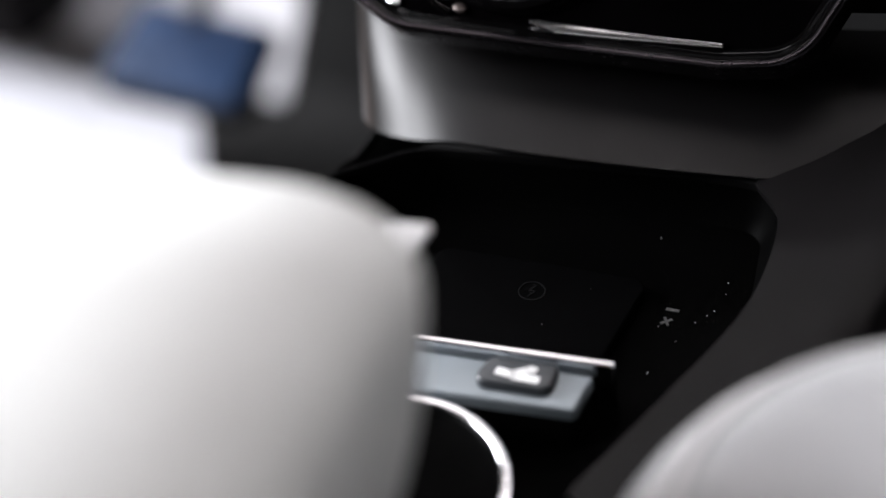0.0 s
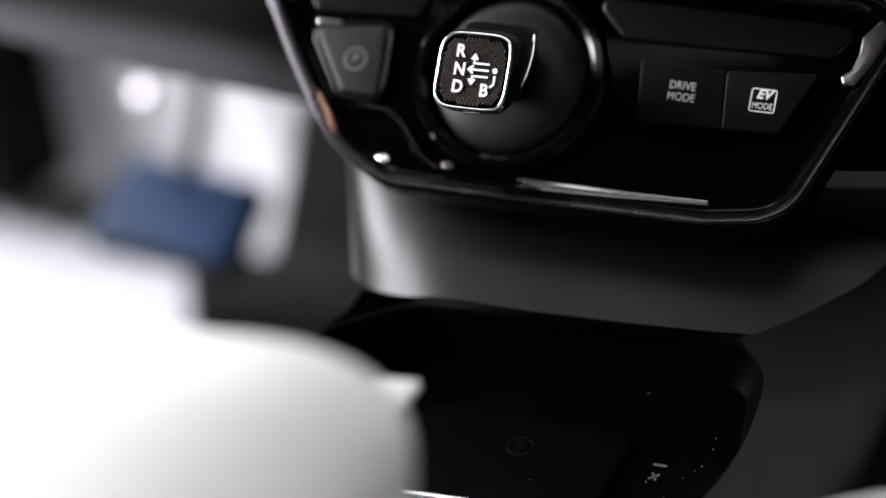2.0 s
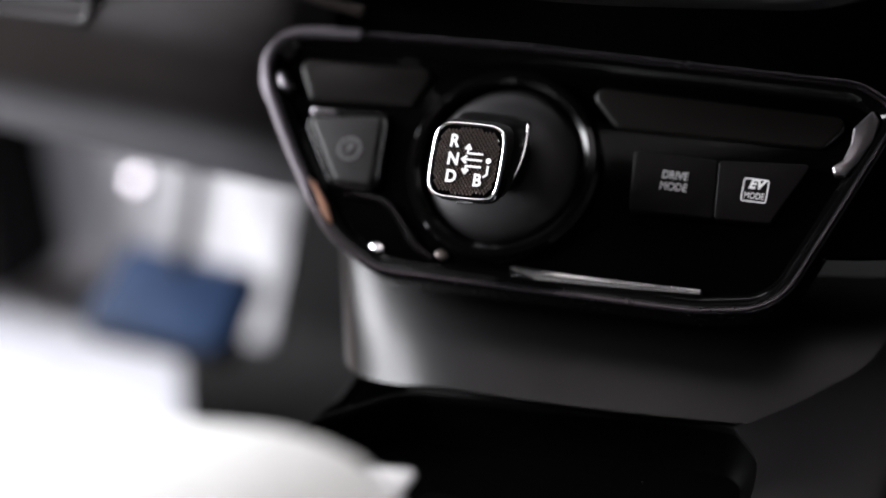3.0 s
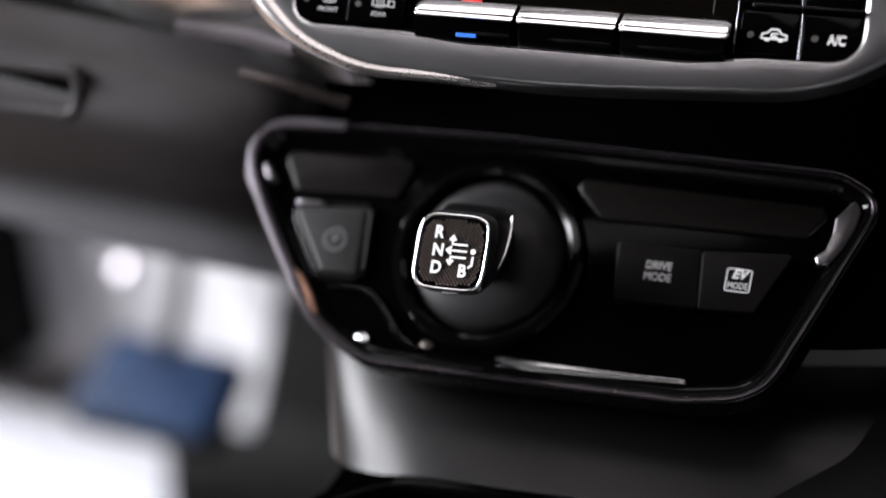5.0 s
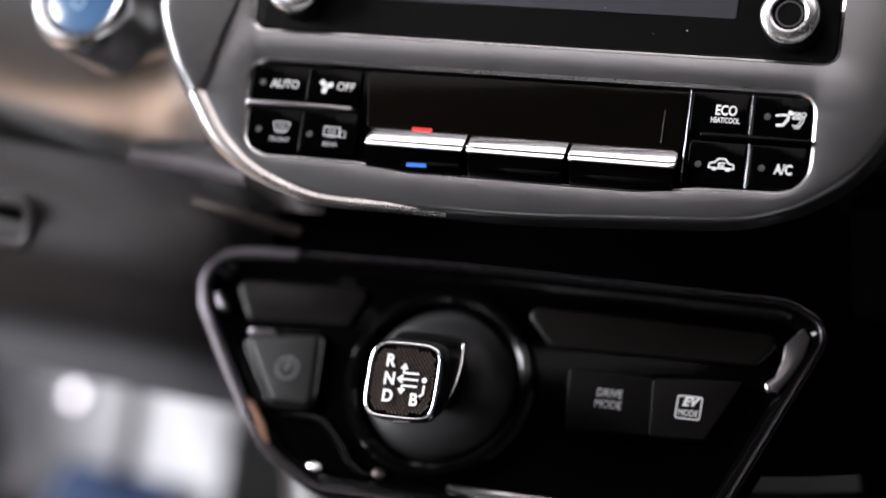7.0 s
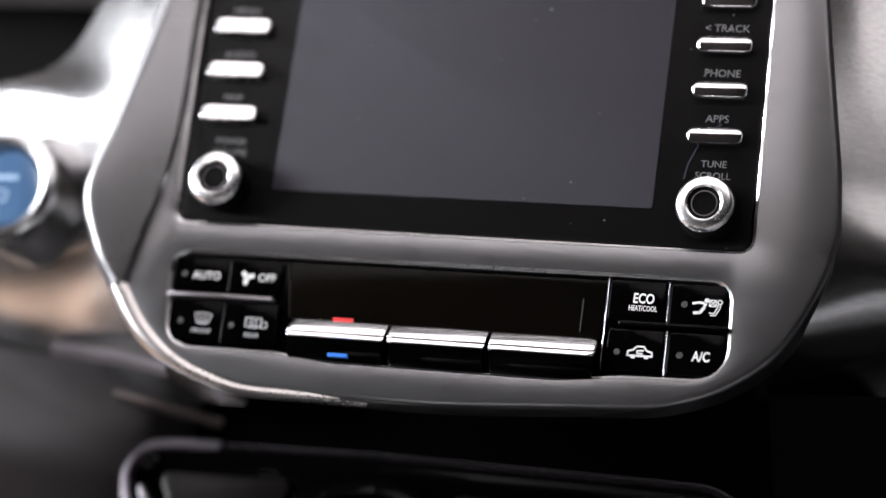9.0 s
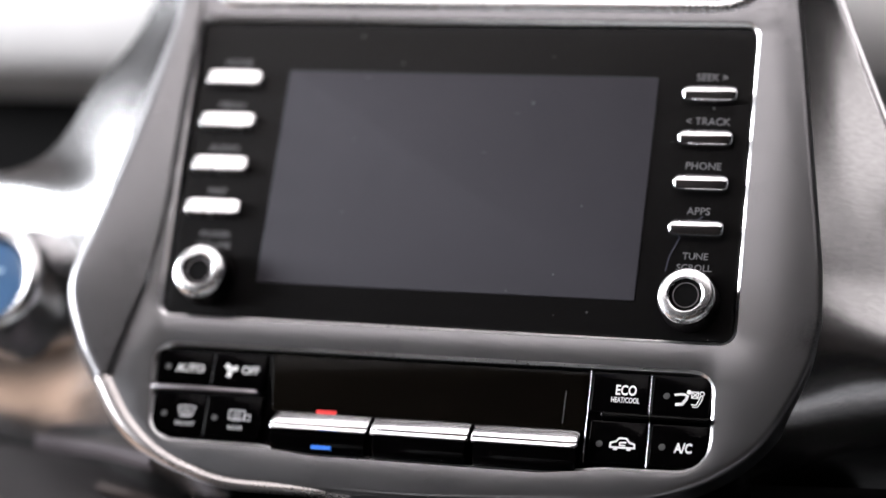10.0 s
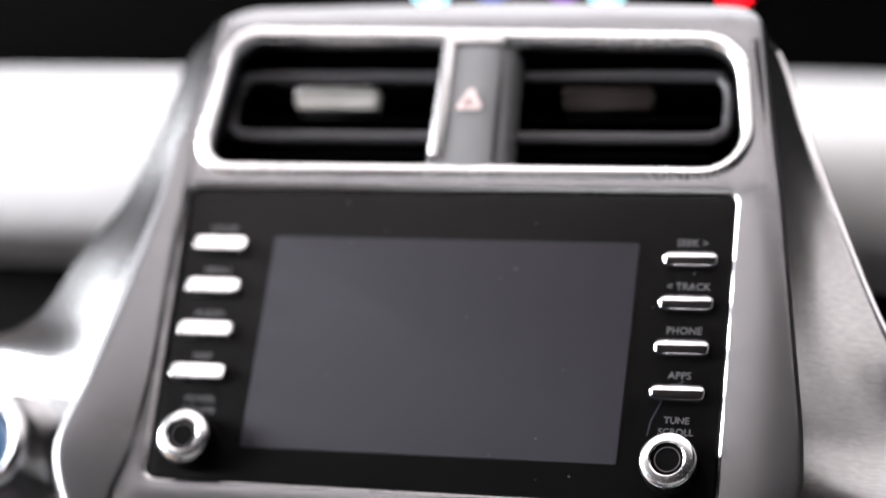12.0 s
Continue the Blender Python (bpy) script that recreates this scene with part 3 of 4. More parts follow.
def air_vent(lp, x0, x1, tab_x, tab_w, tab_mat, open_side):
    v = thing("air_vent", STACK, "black dash air vent with grey blade frame and slats", "air vent", "centre air vents")
    bm = bmesh.new()
    loops = [[bm.verts.new((p.x, p.y, z)) for p in offset(lp, d)] for d, z in ((0.0005, -0.007), (0.002, -0.02), (0.006, -0.055))]
    for a, b in zip(loops, loops[1:]):
        bridge(bm, a, b)
    bm.faces.new(loops[-1])
    part("duct", bm, CAVITY_BLACK, v)
    s = open_side
    a, b = (x0, x1) if s < 0 else (x1, x0)
    part("blade_frame", tube(mm([(b, 125, -12), (a - s * 12, 125, -12), (a - s * 3, 123, -12), (a, 117, -12), (a + s * 0.5, 108, -12), (a, 101, -12), (a - s * 5, 98, -12), (a - s * 14, 97, -12), (b, 97, -12)]), 0.0027, 10, smooth_n=60), VENT_GREY, v, "grey blade frame")
    for y in (88, 104, 118):
        part("slat", slab(cut_rect((x0 + 5) * MM, (x1 - 5) * MM, -0.008, 0.008, 0.001, 2), -0.0008, 0.0008, 0.0005), CAVITY_BLACK, v, "", pose(0, y * MM, -0.020, 80))
    ridge = [(109.2, -18), (109.6, -10.5), (111.4, -8.8), (113.2, -9.8), (115.0, -7.6), (116.6, -6.8), (118.4, -7.8), (119.6, -11), (119.4, -18)]
    part("tab", bar_between(ridge, [(tab_x - tab_w / 2 + d, k) for d, k in ((0, 0.6), (0.8, 0.85), (2, 1))] + [(tab_x + tab_w / 2 - d, k) for d, k in ((2, 1), (0.8, 0.85), (0, 0.6))]), tab_mat, v, "ridged vent tab")
    return v


air_vent(vent_l, -111, -16, -64, 37, STEEL, -1)
air_vent(vent_r, 17, 104, 54, 38, BROWN_METAL, 1)
haz = thing("hazard_switch", STACK, "grey hazard switch with a pale red triangle", "switch")
part("pillar", sheet([mm(r) for r in [
    [(-13.5, 138, -8), (-13, 138, 0), (-9, 138, 3.4), (-1, 138, 4.2), (7, 138, 3.4), (11, 138, 0), (11.5, 138, -8)],
    [(-13.5, 120, -8), (-13, 120, 0), (-9, 120, 3.2), (-1, 120, 4.0), (7.5, 120, 3.2), (11.8, 120, 0), (12.3, 120, -8)],
    [(-13.5, 100, -8), (-13, 100, 0), (-9, 100, 3.0), (0, 100, 3.8), (8, 100, 3.0), (12.5, 100, 0), (13, 100, -8)],
    [(-13.5, 77, -8), (-13, 77, 0), (-9, 77, 3.0), (0, 77, 3.8), (9, 77, 3.0), (13.5, 77, 0), (14, 77, -8)]]], 30, 24, 0.004), HAZARD_GREY, haz, "", pose(0, 0, -0.0043))
part("side_strip", slab(rounded(mm([(-15.5, 79), (-8.8, 79), (-9.2, 137), (-15.5, 137)]), 0.001), -0.02, 0.0048, 0.0022), SATIN_CHROME, haz)
part("side_strip", slab(rounded(mm([(8.8, 79), (13.6, 79), (11.4, 137), (8.0, 137)]), 0.001), -0.02, 0.0022, 0.0018), VENT_GREY, haz)
part("top_strip", slab(rounded(mm([(-13.5, 131), (11.5, 131), (11.5, 138.5), (-13.5, 138.5)]), 0.002), -0.02, 0.0050, 0.0024), SATIN_CHROME, haz)
triangle = rounded(mm([(-6, 102), (6, 102), (0, 113)]), 0.0012, 3)
part("triangle", frame_ring(triangle, 0.0020, 0, 0.0003, 0.0001), PALE_RED, haz, "pale red warning triangle", pose(0, 0, 0.0043))
part("inner_triangle", slab(offset(triangle, 0.0030), 0, 0.0003, 0.0001), PALE_RED, haz, "pale red inner triangle", pose(0, 0, 0.0043))


def rocker_ends(x0, x1, round0, round1):
    tight, soft = [(0, 0.9), (0.3, 1.0)], [(0, 0.2), (0.25, 0.55), (0.7, 0.78), (1.5, 0.93), (2.6, 1.0)]
    return [(x0 + d, k) for d, k in (soft if round0 else tight)] + [(x1 - d, k) for d, k in reversed(soft if round1 else tight)]


# ---- screen unit ----
unit = thing("infotainment_unit", STACK, "black infotainment unit with a switched-off screen and chrome buttons", "display")
part("panel", slab(offset(unit_hole, 0.0006), -0.01, 0.0005, 0.0012), UNIT_BLACK, unit)
part("screen", slab(cut_rect(-0.0765, 0.0765, -0.0455, 0.0455, 0.001), 0, 0.0009, 0.0002), SCREEN, unit, "dark grey switched-off screen")


def push_button(x, y, w, words, mat, ridge):
    profile = [(y + v, n) for v, n in ((3.5, -0.5), (3.6, 1.6), (3.1, 2.9), (ridge + 0.4, 4.6), (ridge - 0.4, 4.6), (-2.9, 3.8), (-3.5, 2.8), (-3.6, -0.5))]
    b = part("button", bar_between(profile, rocker_ends(x - w / 2, x + w / 2, True, True)), mat, unit, "chrome key")
    lettering("caption", words, 0.0042, DIM_PRINT, b, pose(x * MM, (y + 7.2) * MM, 0.0006))


# same keys both sides; the left ones' whiter light is put into shape and chrome
for y, words in ((41.1, "HOME"), (22.3, "MENU"), (3.4, "AUDIO"), (-15.1, "MAP")):
    push_button(-99.5, y, 24, words, KNOB_CHROME, -2.5)
for y, words in ((38.7, "SEEK >"), (20.4, "< TRACK"), (2.1, "PHONE"), (-16.2, "APPS")):
    push_button(97.3, y, 21.5, words, CHROME, 0.2)


def turn_knob(x, y, words):
    k = part("knob", lathe([(0.0113, 0), (0.0112, 0.0070), (0.0108, 0.0086), (0.0100, 0.0092)]), BLACK, unit, "black turning knob", pose(x * MM, y * MM, 0.0005))
    part("ring", lathe([(0.0107, 0.0086), (0.0108, 0.0096), (0.0103, 0.0108), (0.0092, 0.0115), (0.0070, 0.0117), (0.0063, 0.0112), (0.0060, 0.0098)]), KNOB_CHROME, k, "chrome ring")
    part("cap", lathe([(0.0061, 0.004), (0.0061, 0.0100), (0.0057, 0.0104), (0.0001, 0.0104)]), SOFT_BLACK, k, "black knob cap")
    part("cap_line", lathe([(0.0050, 0.0103), (0.0049, 0.0106), (0.0046, 0.0106), (0.0045, 0.0103)]), GREY_METAL, k, "fine grey ring on the cap")
    for i, w in enumerate(words):
        lettering("caption", w, 0.0038, DIM_PRINT, unit, pose(x * MM, (y + 18.5 - 4.6 * i) * MM, 0.0006))


part("smear", stroke(mm([(99, -11), (95, -14), (91, -20), (88, -27), (87, -33)]), 0.0005), SMEAR, unit, "faint bluish smear", pose(0, 0, 0.0005))
turn_knob(-97.2, -44.8, ("POWER", "VOLUME"))
turn_knob(97.8, -45.5, ("TUNE", "SCROLL"))

# ---- climate panel ----
clim = thing("climate_panel", STACK, "gloss black climate panel with chrome temperature rocker", "control panel")
part("panel", slab(offset(clim_hole, 0.0006), -0.01, -0.0005, 0.001), PIANO, clim)
part("window", slab(rounded(mm([(-64, -74.5), (62.5, -74.5), (62.8, -97), (-61, -97)]), 0.0015), -0.001, 0.0006, 0.0001), WINDOW, clim, "dark display window")


def climate_key(x0, x1, y0, y1):
    return part("key", slab(cut_rect(x0 * MM, x1 * MM, y0 * MM, y1 * MM, 0.0012, 3), -0.001, 0.0012, 0.0003), PIANO, clim)


def led(key, x, y):
    part("indicator", lathe([(0.0013, 0), (0.0012, 0.0003), (0.0001, 0.0003)], 16), LED_GREY, key, "", pose(x * MM, y * MM, 0.0012))


ka = climate_key(-111.5, -88.35, -89, -75)
lettering("caption", "AUTO", 0.0047, PRINT, ka, pose(-0.0975, -0.0824, 0.0013), 0, 0.9)
led(ka, -107, -82)
kb = climate_key(-88.1, -66, -89, -75)
lettering("caption", "OFF", 0.0047, PRINT, kb, pose(-0.0722, -0.082, 0.0013), 0, 0.9)
part("fan_icon", merge(*[stroke([(0, 0), (0.0024 * math.cos(a), 0.0024 * math.sin(a))], 0.0018) for a in (0.3, 2.4, 4.5)]), PRINT, kb, "", pose(-0.0805, -0.082, 0.0012))


def defrost(key, x, y, rear):
    g = []
    if rear:
        g.append(stroke(mm([(-4.5, 3), (4.5, 3), (4.5, -2), (-4.5, -2), (-4.5, 3)]), 0.0007))
        g.append(stroke(mm([(5, 0.8), (8, 0.8), (8, -2.4), (5, -2.4), (5, 0.8)]), 0.0006))
    else:
        g.append(stroke(mm([(-5, 2.6), (-2.5, 3.3), (2.5, 3.3), (5, 2.6), (3.2, -2.4), (-3.2, -2.4), (-5, 2.6)]), 0.0007))
    for dx in (-1.8, 0, 1.8):
        g.append(stroke(mm([(dx - 0.3, -3.2), (dx + 0.4, -1.2), (dx - 0.4, 0.4), (dx + 0.2, 2)]), 0.0006))
    part("icon", merge(*g), MID_PRINT, key, "", pose(x * MM, y * MM, 0.0012) @ Matrix.Scale(0.70, 4))
    lettering("caption", "REAR" if rear else "FRONT", 0.0026, MID_PRINT, key, pose(x * MM, (y - 4.9) * MM, 0.0013))


kc = climate_key(-110.5, -88.35, -109, -92)
defrost(kc, -96.2, -99.8, False)
led(kc, -105.5, -101)
kd = climate_key(-88.1, -65, -109, -92)
defrost(kd, -75, -100.2, True)
led(kd, -84, -101.5)
part("divider", slab(rounded(mm([(-112, -89.5), (-69, -89.5), (-66, -91.6), (-112, -91.6)]), 0.0004, 2), 0, 0.0028, 0.0008), GREY_METAL, clim, "grey metallic divider")
ke = climate_key(64.5, 86, -89.5, -74)
lettering("caption", "ECO", 0.0053, PRINT, ke, pose(0.0774, -0.0808, 0.0013), 0.00012, 0.76)
lettering("caption", "HEAT/COOL", 0.0029, PRINT, ke, pose(0.0774, -0.0845, 0.0013), 0.00004, 0.66)
kf = climate_key(87.5, 109, -89.5, -74)
led(kf, 92.8, -81.8)
part("icon", merge(
    stroke(mm([(-5.4, 1.0), (-3.2, 1.4), (-1.6, 1.3)]), 0.0009), stroke(mm([(-4.8, -2.6), (-2.6, -2.4), (-1.2, -0.4), (-0.9, 0.9)]), 0.0011), slab(circle(-0.0004, 0.0023, 0.0009, 14), 0, 0.0002),
    stroke(mm([(0.7, 2.5), (3.1, 2.5), (3.1, 0.2), (0.7, 0.2), (0.7, 2.5), (3.1, 0.2)]), 0.0004), stroke(mm([(0.7, 0.2), (3.1, 2.5)]), 0.0004),
    stroke(mm([(0.9, -2.3), (2.6, -2.5), (3.6, -0.4), (3.9, 0.9)]), 0.0004), stroke(mm([(1.4, -3.2), (3.2, -3.2), (4.6, -0.6), (4.8, 0.8)]), 0.0004), frame_ring(circle(0.0045, 0.0019, 0.0010, 14), 0.0004, 0, 0.0002, 0.00005)), PRINT, kf, "", pose(0.1014, -0.0822, 0.0012))
kg = climate_key(65.5, 87, -108.5, -92.5)
led(kg, 69.5, -101.5)
part("icon", merge(stroke(mm([(-5.5, -1.4), (-5.3, 0.6), (-3, 1.2), (-1.6, 2.8), (1.6, 2.8), (3, 1.0), (5.3, 0.4), (5.5, -1.4), (-5.5, -1.4)]), 0.0008), stroke(mm([(1.5, 1.0), (-1.2, 0.8), (-1.2, -0.4), (1.2, -0.4)]), 0.0007), stroke(mm([(-3.6, -2), (-2.4, -2)]), 0.0012), stroke(mm([(2.4, -2), (3.6, -2)]), 0.0012)), PRINT, kg, "", pose(0.0782, -0.1013, 0.0012) @ Matrix.Scale(0.84, 4))
kh = climate_key(88.5, 110, -108.5, -92.5)
led(kh, 93, -101.2)
lettering("caption", "A/C", 0.0052, PRINT, kh, pose(0.1010, -0.1014, 0.0013), 0.00012, 0.76)
for x0, y0, x1, y1 in ((64.0, -109, 63.6, -73.5), (86.9, -89, 86.6, -74), (87.9, -109, 87.6, -92.5)):
    part("divider", tube([(x0 * MM, y0 * MM, 0.0010), (x1 * MM, y1 * MM, 0.0010)], 0.00032, 8), CHROME, clim, "thin chrome divider")
part("ridge", slab(rounded(mm([(69, -89.6), (110.5, -89.6), (110.5, -91.8), (69, -91.8)]), 0.0008, 3), 0, 0.0035, 0.001), PIANO, clim)
part("window_edge", box_mesh(0.0543, 0.0547, -0.0945, -0.0820, 0.0005, 0.0008), LED_GREY, clim, "faint window edge")


CHROME_PROFILE = [(-96.8, -0.5), (-96.8, 1.0), (-97.2, 1.8), (-98.0, 2.6), (-100.6, 4.6), (-102.6, 6.1), (-103.0, 6.1), (-103.4, 5.9), (-104.3, 6.5), (-104.9, 6.5), (-105.3, 5.8), (-105.4, 4.6), (-105.4, -0.5)]
BLACK_PROFILE = [(-101.5, -0.5), (-101.5, 4.2), (-103.6, 4.9), (-105.2, 5.2), (-107.2, 5.1), (-109.6, 4.3), (-111.8, 2.9), (-113.2, 1.2), (-113.6, -0.5)]
for x0, x1, r0, r1 in ((-59.5, -19.8, True, False), (-18.2, 20.0, False, False), (21.6, 62.4, False, True)):
    r = part("rocker", bar_between(CHROME_PROFILE, rocker_ends(x0, x1, r0, r1)), CHROME, clim, "chrome temperature rocker")
    part("underside", bar_between(BLACK_PROFILE, [(x0 + 0.8, 0.9), (x0 + 1.6, 1.0), (x1 - 1.6, 1.0), (x1 - 0.8, 0.9)]), PIANO, r, "black rocker underside")
part("warm_mark", box_mesh(-0.0425, -0.0345, -0.0972, -0.0958, 0.0006, 0.0016), RED, clim, "red warm mark")
part("cool_mark", box_mesh(-0.0416, -0.0336, -0.1118, -0.1104, 0.0025, 0.0044), BLUE, clim, "blue cool mark")

# ---- start button ----
start = thing("start_button", STACK @ pose(-0.199, -0.047, -0.010, 0, -6, 0), "blue start button in a chrome ring on silver trim", "button")
part("ring", lathe([(0.0245, -0.035), (0.0248, -0.004), (0.0243, -0.0010), (0.0225, 0.0014), (0.0205, 0.0022), (0.0184, 0.0012), (0.0168, -0.003)]), SATIN_CHROME, start, "chrome ring")
part("cap", lathe([(0.0166, -0.012), (0.0166, -0.0015), (0.0158, 0.0), (0.0105, 0.0008), (0.0001, 0.0011)]), START_BLUE, start, "blue button cap")
part("marking", merge(stroke(mm([(-6, 4), (6, 4)]), 0.0020), frame_ring(circle(0, -0.004, 0.0030, 20), 0.0008, 0, 0.0003, 0.0001)), PALE_BLUE, start, "pale printed marking", pose(0, 0, 0.0010))

# ---- gear panel ----
gear = thing("shifter_console", SHIFT, "gloss black gear selector panel with a chrome edge", "control panel")
outline = rounded(mm([(-145.5, 47.8), (-40, 50), (97, 48.5), (115, 39), (81, -44), (50, -49), (-80, -50), (-105.5, -36.5), (-150.5, 26)]), [0.016, 0.1, 0.025, 0.014, 0.025, 0.05, 0.03, 0.05, 0.03], 8)
part("base", slab(outline, -0.02, 0.0, 0.004), PIANO, gear)
raised = [p + Vector((0.0013, -0.0011)) for p in outline]
part("rim", frame_ring(offset(raised, -0.0012), 0.0034, -0.012, 0.0048, 0.0016), DARK_CHROME, gear, "dark chrome rim")
# wider rim on this side; its door shine is put into the grey
part("rim_swell", tube(mm([(-108, 47.2, 2.2), (-130, 46.0, 3.0), (-140.5, 43, 3.4), (-145.0, 37, 3.4), (-145.6, 28.5, 3.4), (-140, 15.6, 3.2), (-126.5, -5.5, 2.8), (-111, -27, 1.8)]), 0.0027, 12, smooth_n=40), RIM_GREY, gear, "wider rim part, its shine put into a lighter grey")
bm = bmesh.new()
loops = [[bm.verts.new((p.x, p.y, z)) for p in offset(raised, d)] for d, z in ((0.0010, 0.0040), (0.0042, 0.0031), (0.0075, 0.0002))]
for a, b in zip(loops, loops[1:]):
    bridge(bm, a, b)
part("inner_wall", bm, GLOSS_WALL, gear, "gloss black inner wall")
part("dial_ring", lathe([(0.0395, -0.002), (0.0395, 0.004), (0.038, 0.0058), (0.0355, 0.0062), (0.0335, 0.005), (0.0325, 0.0)]), GLOSS, gear, "gloss black dial ring", pose(-0.036, -0.001, 0))
part("dial", lathe([(0.0322, -0.002), (0.0318, 0.002), (0.029, 0.0052), (0.022, 0.0075), (0.012, 0.0085), (0.0001, 0.0088)]), FACE_DARK, gear, "satin black dome", pose(-0.036, -0.001, 0))
part("upper_pad", slab(rounded(mm([(-11, 36), (99, 34), (88, 20.5), (6, 19.5)]), 0.004), -0.001, 0.0022, 0.0015), PAD_GLOSS, gear)
part("upper_pad", slab(rounded(mm([(-134, 35), (-72, 36), (-79, 19), (-124, 17)]), 0.004), -0.001, 0.0022, 0.0015), PAD_GLOSS, gear)
for line in ([(-123, 10.5), (-90, 13.5), (-88, -16.5), (-105, -16.5)],):
    part("gloss_frame", frame_ring(offset(rounded(mm(line), 0.004), -0.0024), 0.0021, -0.001, 0.0034, 0.0010), GLOSS, gear, "gloss black frame")
part("swoosh_rib", tube(mm([(-101, -20, 0), (-94, -20.5, 1.2), (-82, -22, 1.6), (-72, -31, 1.6), (-66, -38, 1.2), (-58, -42, 0)]), 0.0016, 10, smooth_n=24), GLOSS, gear, "curved gloss rib")
# reflections on the gloss inner wall, built as metal pieces
part("corner_glint", slab(rounded(mm([(104.5, 38), (107.6, 33.5), (106.4, 25.3), (102.3, 16.4), (98.4, 10.7), (93.9, 10.0), (92.5, 13.5), (96.2, 16.6), (98.0, 23.3), (98.1, 29.7)]), 0.0012, 3), -0.001, 0.0036, 0.0012), GREY_METAL, gear, "grey metal piece for a corner reflection")
part("corner_glint", slab(rounded(mm([(-140.5, 27.5), (-137.5, 28.5), (-136.5, 25), (-133.5, 22.5), (-134.0, 19.8), (-137.0, 20.4), (-139.5, 23)]), 0.0010, 3), -0.001, 0.0042, 0.0016), GREY_METAL, gear, "grey metal piece for a corner reflection")
part("copper_glint", slab(rounded(mm([(-118.5, -13.5), (-112.5, -17.5), (-106.3, -25.1), (-100.9, -34.2), (-104.6, -34.8), (-113.5, -21.5)]), 0.0010, 3), -0.001, 0.0040, 0.0014), COPPER, gear, "copper-brown piece for a reflection on the wall")
# two lamp highlights on the gloss base, built as small metal discs
for x, y, mat, words in ((-81.8, -40.3, KNOB_CHROME, "small bright stud"), (-54.2, -39.9, BROWN_METAL, "small dull stud")):
    part("glint_disc", slab(circle(0, 0, 0.0031, 24, 0.0020), -0.001, 0.0012, 0.0006, 0.0004), mat, gear, words, pose(x * MM, y * MM, 0, -14, -8, -12))
# glint on the park frame, built as a grey metal piece
part("frame_glint", slab(rounded(mm([(-121.9, 13.8), (-110, 13.8), (-109.6, 11.2), (-121, 10.6)]), 0.0009, 3), 0, 0.0046, 0.0012), GREY_METAL, gear, "grey metal piece for a glint on the frame")
part("chrome_bar", slab(rounded(mm([(-27, -41.5), (-22, -40.6), (20, -41), (51.5, -40.2), (52, -42.6), (10, -44.6), (-14, -45.4)]), 0.0008, 3), 0, 0.0022, 0.0009), SATIN_CHROME, gear, "slim silver bar")
park = part("park_button", slab(rounded(mm([(-123, 10.5), (-90, 13.5), (-88, -16.5), (-105, -16.5)]), 0.003), -0.001, 0.0045, 0.002), CHARCOAL, gear, "grey park button")
part("icon", frame_ring(circle(-0.101, -0.002, 0.0048, 24), 0.0007, 0, 0.0003, 0.0001), DIM_PRINT, park, "", pose(0, 0, 0.0046))
lettering("caption", "P", 0.006, DIM_PRINT, park, pose(-0.101, -0.002, 0.0047))
drive = part("drive_button", slab(rounded(mm([(16, 10.8), (49.55, 10.4), (51.6, -13), (18.5, -13.5)]), 0.0015), -0.001, 0.005, 0.0006), BLACK, gear, "matt black key")
lettering("caption", "DRIVE", 0.0046, PALE_PRINT, drive, pose(0.0340, 0.0022, 0.0051), 0, 0.84)
lettering("caption", "MODE", 0.0046, PALE_PRINT, drive, pose(0.0341, -0.0024, 0.0051), 0, 0.84)
ev = part("ev_button", slab(rounded(mm([(49.8, 10.4), (85.5, 13), (73.5, -12), (51.85, -13)]), 0.0015), -0.001, 0.005, 0.0006), BLACK, gear, "matt black key")
part("icon", frame_ring(cut_rect(0.0607, 0.0707, -0.0046, 0.0048, 0.001, 3), 0.0005, 0, 0.0003, 0.0001), PRINT, ev, "", pose(0, 0, 0.0049))
lettering("caption", "EV", 0.0052, PRINT, ev, pose(0.0657, 0.0024, 0.0051), 0.0002, 0.98, slant=0.3)
lettering("caption", "MODE", 0.0036, PRINT, ev, pose(0.0657, -0.0022, 0.0051), 0, 0.78)

# ---- gear knob ----
knob = thing("shifter", SHIFT, "black gear knob with chrome-edged cap and white letters", "gear knob")


def squarish(w, h, n=4.6, taper=0.0, seg=44):
    """A rounded square with bowed sides; taper widens its top."""
    out = []
    for i in range(seg):
        c, k = math.cos(math.tau * i / seg), math.sin(math.tau * i / seg)
        x, y = math.copysign(abs(c) ** (2 / n), c) * w / 2, math.copysign(abs(k) ** (2 / n), k) * h / 2
        out.append(Vector((x * (1 + taper * 2 * y / h), y)))
    return out


CAP = pose(-0.0358, -0.0136, 0.045, 8, -6, -1)
bm = bmesh.new()
stations = [(pose(-0.036, -0.002, 0.006), 0.024, 0.024, 3, 0.0), (pose(-0.0345, 0.000, 0.016, 4, 0, 0), 0.022, 0.024, 3, 0.15), (pose(-0.0342, -0.0022, 0.027, 8, 0, 0), 0.0248, 0.0280, 6, 0.30),
            (pose(-0.0348, -0.0095, 0.0358, -12, 0, 0), 0.0325, 0.0370, 3.6, 0.06), (pose(-0.0348, -0.0097, 0.0368, -12, 0, 0), 0.0325, 0.0368, 3.6, 0.06), (CAP @ pose(0.0004, 0.0008, -0.003), 0.0318, 0.0318, 4.6, 0.03)]
loops = [[bm.verts.new(m @ Vector((p.x, p.y, 0))) for p in squarish(w, h, n, k)] for m, w, h, n, k in stations]
for a, b in zip(loops, loops[1:]):
    bridge(bm, a, b)
bm.faces.new(loops[0])
